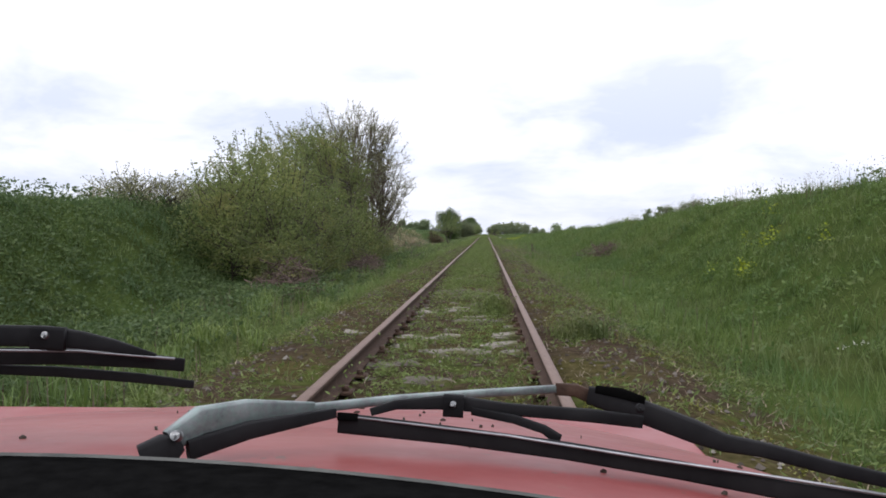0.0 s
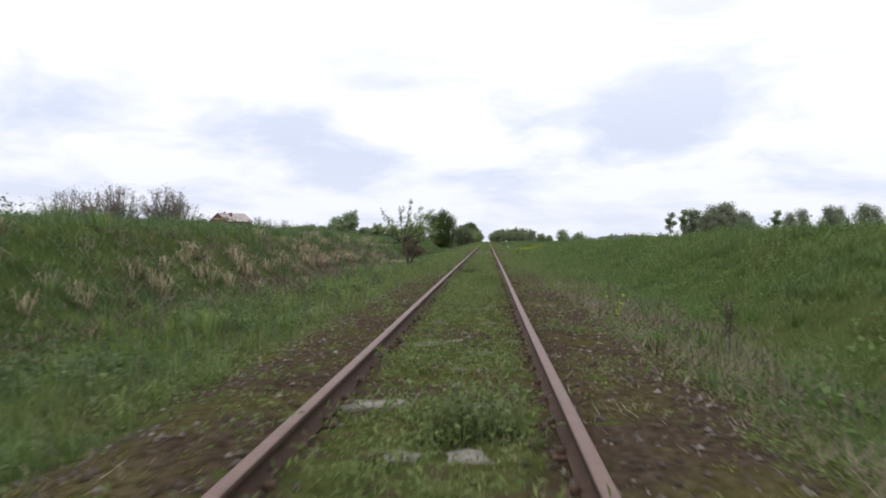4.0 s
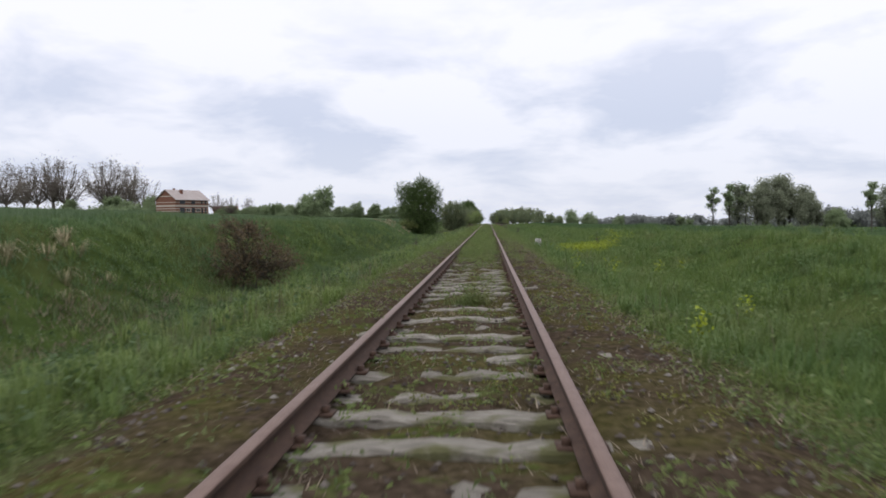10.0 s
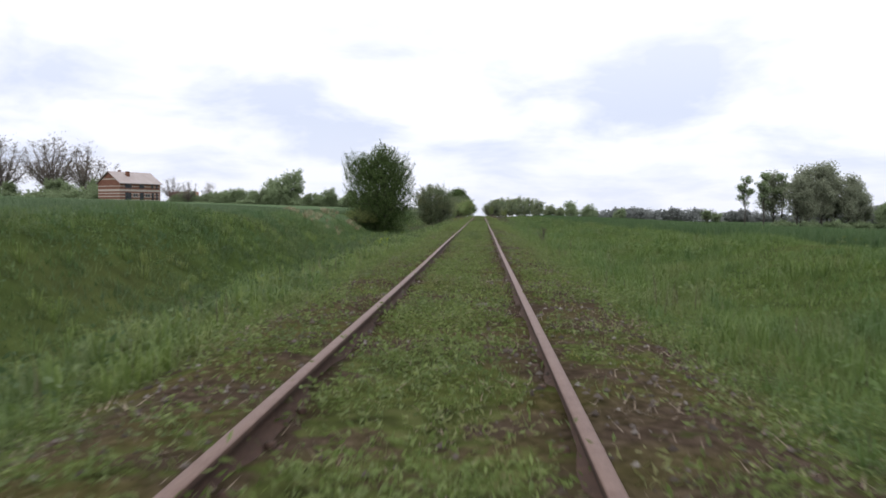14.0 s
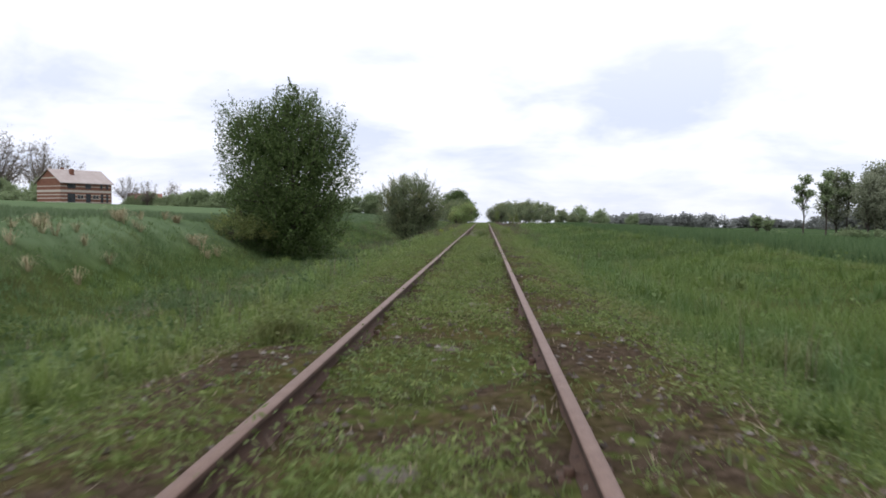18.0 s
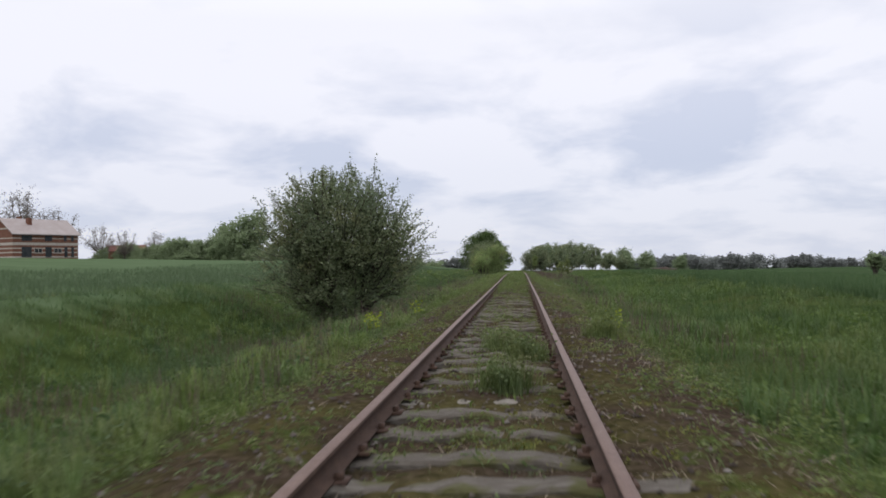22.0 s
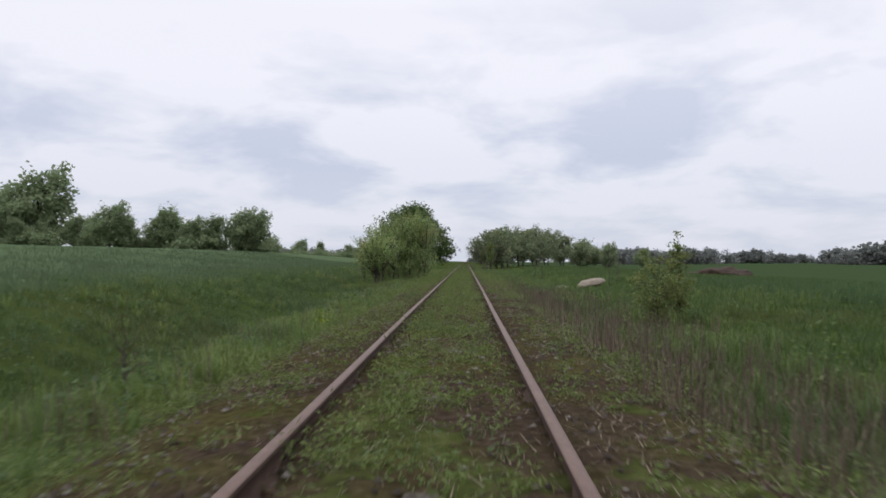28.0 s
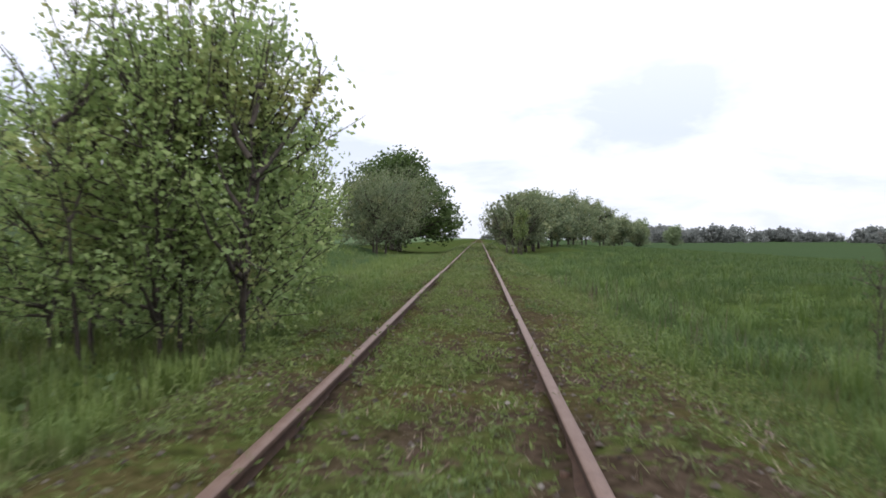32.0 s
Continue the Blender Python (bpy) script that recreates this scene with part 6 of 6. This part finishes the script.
v, f = blades(p, 0.35 + 0.35 * fuzz(p[:, 0], p[:, 1], 3.0), 0.009, 0.3, 2, 0.08)
q = np.repeat(p, 6, 0) + np.c_[rg.normal(0, 0.06, (len(p) * 6, 2)), rg.uniform(0.35, 0.6, len(p) * 6)]
v2, f2 = leaves(q, 0.03)
stuff("dead_umbels", np.concatenate([v, v2]), np.concatenate([f, f2 + len(v)]), "stem", "dead flower heads on the bank top", "weeds")
# crops: young wheat at the field edges
p = spots(60000, 9.4, 24, 128, 290, lambda x, y: np.clip((26 - x) / 14, 0.3, 1))
v, f = blades(p, 0.42 * np.interp(p[:, 1], [235, 285], [1.0, 0.5]), 0.022, 0.5, 4, 0.14, True)
q = spots(15000, 9.3, 10.8, 132, 285, lambda x, y: np.clip(fuzz(x, y, 0.6, 1.0) * 1.5 + 0.2, 0, 1) * (x > 9.5 + 0.3 * np.sin(y * 0.4)))
v2, f2 = blades(q, (0.42 + 0.16 * fuzz(q[:, 0], q[:, 1], 0.9)) * np.interp(q[:, 1], [235, 285], [1.0, 0.4]), 0.017, 0.4, 5, 0.1, True)
v, f = np.concatenate([v, v2]), np.concatenate([f, f2 + len(v)])
stuff("wheat_edge", v, f, "crop", "edge of a dense green wheat field", "crop")
p = spots(64000, -26, -9.0, 84, 335, lambda x, y: np.clip((28 + x) / 14, 0.3, 1) * (-x > np.interp(y, [84, 112, 125, 150, 175, 195, 205, 235, 260], [9.2, 10.9, 9.9, 9.6, 12.1, 12.1, 11.0, 10.8, 9.3]) - 0.3))
v, f = blades(p, np.full(len(p), 0.28), 0.022, 0.5, 4, 0.14, True)
stuff("wheat_field", v, f, "pale_crop", "young green wheat above the ditch", "crop")
# the yellow flower patch beside the post, and a few more clumps
p = np.concatenate([spots(3600, 2.9, 8.2, 112, 131, lambda x, y: 0.55 * np.exp(-(((x - 4.9 - 0.16 * (y - 121.5)) / 1.0) ** 2) - ((y - 121.8) / 3.3) ** 2) * np.clip(fuzz(x, y, 2.2) * 4.0 - 1.2, 0, 1)), spots(6, 3.4, 6.0, 92, 112), spots(10, 5, 7.5, 8, 20)])
one = np.array([[-2.5, 203.3], [-2.42, 203.4], [-2.55, 203.45], [-1.95, 205.5], [1.7, 200.6], [2.4, 95.5], [2.2, 48.0], [-3.1, 147.0], [-2.9, 147.3], [-2.4, 258.0], [2.4, 106.0]])
p = np.concatenate([p, np.c_[one, land(one[:, 0], one[:, 1])]])
near = np.repeat(np.where((np.abs(p[:, 1] - 121) < 12) & (p[:, 0] > 3), 0.15, 0.07), 34)[:, None]
q = np.repeat(p, 34, 0) + np.c_[rg.normal(0, 1, (len(p) * 34, 2)) * near, rg.uniform(0.16, 0.46, len(p) * 34)]
v, f = leaves(q, 0.056, -0.3)
stuff("yellow_flowers", v, f, "yellow", "bright yellow flowering weeds on the bank", "flowers")
w = np.repeat(np.array([[2.0, 223.6], [2.15, 223.9], [1.9, 224.1], [-3.4, 224.6], [4.3, 8.5]]), 9, 0) + rg.normal(0, 0.1, (45, 2))
v, f = leaves(np.repeat(np.c_[w, land(w[:, 0], w[:, 1]) + 0.16], 3, 0) + rg.normal(0, 0.008, (135, 3)), 0.022, -1.0)
stuff("white_flowers", v, f, "white", "small white flowers in the weeds beside the track", "flowers")
v, f = leaves(np.repeat(p, 20, 0) + np.c_[rg.normal(0, 0.16, (len(p) * 20, 2)), rg.uniform(0.0, 0.3, len(p) * 20)], 0.07, 0.2)
stuff("flower_leaves", v, f, "lush", "green leaves under the yellow flowers", "weeds")
# low weeds and grass on the track bed
def rails(x, w):
    return np.where(np.abs(np.abs(x) - 0.7525) < w, 0.0, 1.0)


p = spots(100000, -2.9, 2.9, -4, 310, lambda x, y: np.clip(1.25 * cover(x, y) - 0.12, 0, 1) * rails(x, 0.08) * np.clip(4.2 - np.abs(x) * 1.2, 0, 1))
p = np.concatenate([p, spots(6000, -2.6, 2.6, 310, 420, lambda x, y: cover(x, y) * rails(x, 0.1))])
far = p[:, 1] > 300
n = len(p) * 8
up = rg.uniform(0.005, 0.12, n) * np.repeat(0.4 + fuzz(p[:, 0], p[:, 1], 3.1), 8)
v, f = leaves(np.repeat(p, 8, 0) + np.c_[rg.normal(0, 0.055, (n, 2)), up], np.repeat(np.where(far, 0.11, 0.05), 8), -0.6, True, 0.45)
stuff("track_weeds", v, f, "weed", "low green weeds between and beside the rails", "weeds")
p = spots(30000, -2.7, 2.7, -3, 300, lambda x, y: np.clip(1.6 * cover(x, y) - 0.25, 0, 1) * rails(x, 0.14) * np.clip(2.5 * fuzz(x, y, 1.1, 7.0) - 0.35, 0, 1))
n = len(p) * 32
wide = np.repeat(rg.uniform(0.04, 0.13, len(p)), 32)[:, None]
v, f = leaves(np.repeat(p, 32, 0) + np.c_[rg.normal(0, 1, (n, 2)) * wide, rg.uniform(0.02, 2.2, n) * wide[:, 0]], 0.046, -0.5, False, 0.5)
stuff("bushy_weeds", v, f, "bright_weed", "bright green bushy weeds on the track bed", "weeds")
p = spots(70000, -3.0, 3.0, -4, 420, lambda x, y: cover(x, y) * (0.25 + 0.9 * fuzz(x, y, 1.9, 5.0)) * rails(x, 0.07))
v, f = blades(p, 0.05 + 0.16 * fuzz(p[:, 0], p[:, 1], 2.0) * np.clip(0.5 + np.abs(p[:, 0]) * 0.35, 0, 1.3), 0.009, 1.0, 5, 0.06, True)
stuff("track_grass", v, f, "grass", "short thin grass on the ballast")
p = spots(70000, -3.0, 3.0, -4, 300, lambda x, y: np.clip(fuzz(x, y, 1.3, 9.0) * 2 - 0.5, 0, 1) * rails(x, 0.07) * np.where(np.abs(x) > 0.85, 1.7 - 1.6 * np.interp(y, SIDE_Y, SIDE), 1.0))
v, f = blades(p, np.full(len(p), 0.09), 0.008, 1.9, 4, 0.1, True)
stuff("dead_litter", v, f, "litter", "brown dead grass and stalks lying on the ballast")
# cushions of moss beside the rails
p = spots(16000, -2.2, 2.2, -3, 240, lambda x, y: np.clip(3 * fuzz(x, y, 1.7, 12.0) - 1.5, 0, 1) * rails(x, 0.12) * (1.1 - np.interp(y, WEED_Y, WEED)))
q = np.repeat(p, 26, 0) + np.c_[rg.normal(0, 0.05, (len(p) * 26, 2)), rg.uniform(0.0, 0.035, len(p) * 26)]
v, f = leaves(q, 0.022, -0.6, True)
stuff("moss", v, f, "moss", "yellow-green moss cushions on the ballast", "moss")
# taller herb clumps between the rails
one = np.array([[0.05, 199.3], [0.35, 198.2], [0.15, 196.2], [0.1, 98.3], [-0.2, 60.5], [0.3, 55.0], [0.2, 41.0], [0.0, 150.0], [-1.4, 161.0], [1.5, 200.5], [1.9, 205.0], [-0.1, 232.0], [0.4, 171.0], [1.3, 8.0], [0.45, 10.5]])
p = np.repeat(np.c_[one, land(one[:, 0], one[:, 1])], 120, 0)
p[:, :2] += rg.normal(0, 0.13, (len(p), 2))
v, f = blades(p, 0.18 + 0.2 * fuzz(p[:, 0], p[:, 1], 3.0), 0.009, 0.9, 4, 0.05)
v2, f2 = leaves(np.repeat(p, 3, 0) + np.c_[rg.normal(0, 0.05, (len(p) * 3, 2)), rg.uniform(0.03, 0.32, len(p) * 3)], 0.042, 0.2)
stuff("herb_clumps", np.concatenate([v, v2]), np.concatenate([f, f2 + len(v)]), "weed", "bushy green herbs growing between the rails", "weeds")
# ballast stones
p = spots(80000, -2.3, 2.3, -3, 290, lambda x, y: np.clip(0.95 - 1.2 * cover(x, y), 0.03, 1) * np.clip(2.8 - np.abs(x), 0, 1))
n = len(p)
octa = np.array([[1, 0, 0], [-1, 0, 0], [0, 1, 0], [0, -1, 0], [0, 0, 0.8], [0, 0, -0.6]])
v = (octa[None] * rg.uniform(0.6, 1.3, (n, 6, 1)) * rg.uniform(0.01, 0.03, (n, 1, 1)) + p[:, None] + [0, 0, 0.005]).reshape(-1, 3)
f = (np.array([[0, 2, 4], [2, 1, 4], [1, 3, 4], [3, 0, 4], [2, 0, 5], [1, 2, 5], [3, 1, 5], [0, 3, 5]])[None, :4] + 6 * np.arange(n)[:, None, None]).reshape(-1, 3)
stuff("ballast_stones", v, f, "ballast", "dirty grey-brown ballast stones", "gravel")
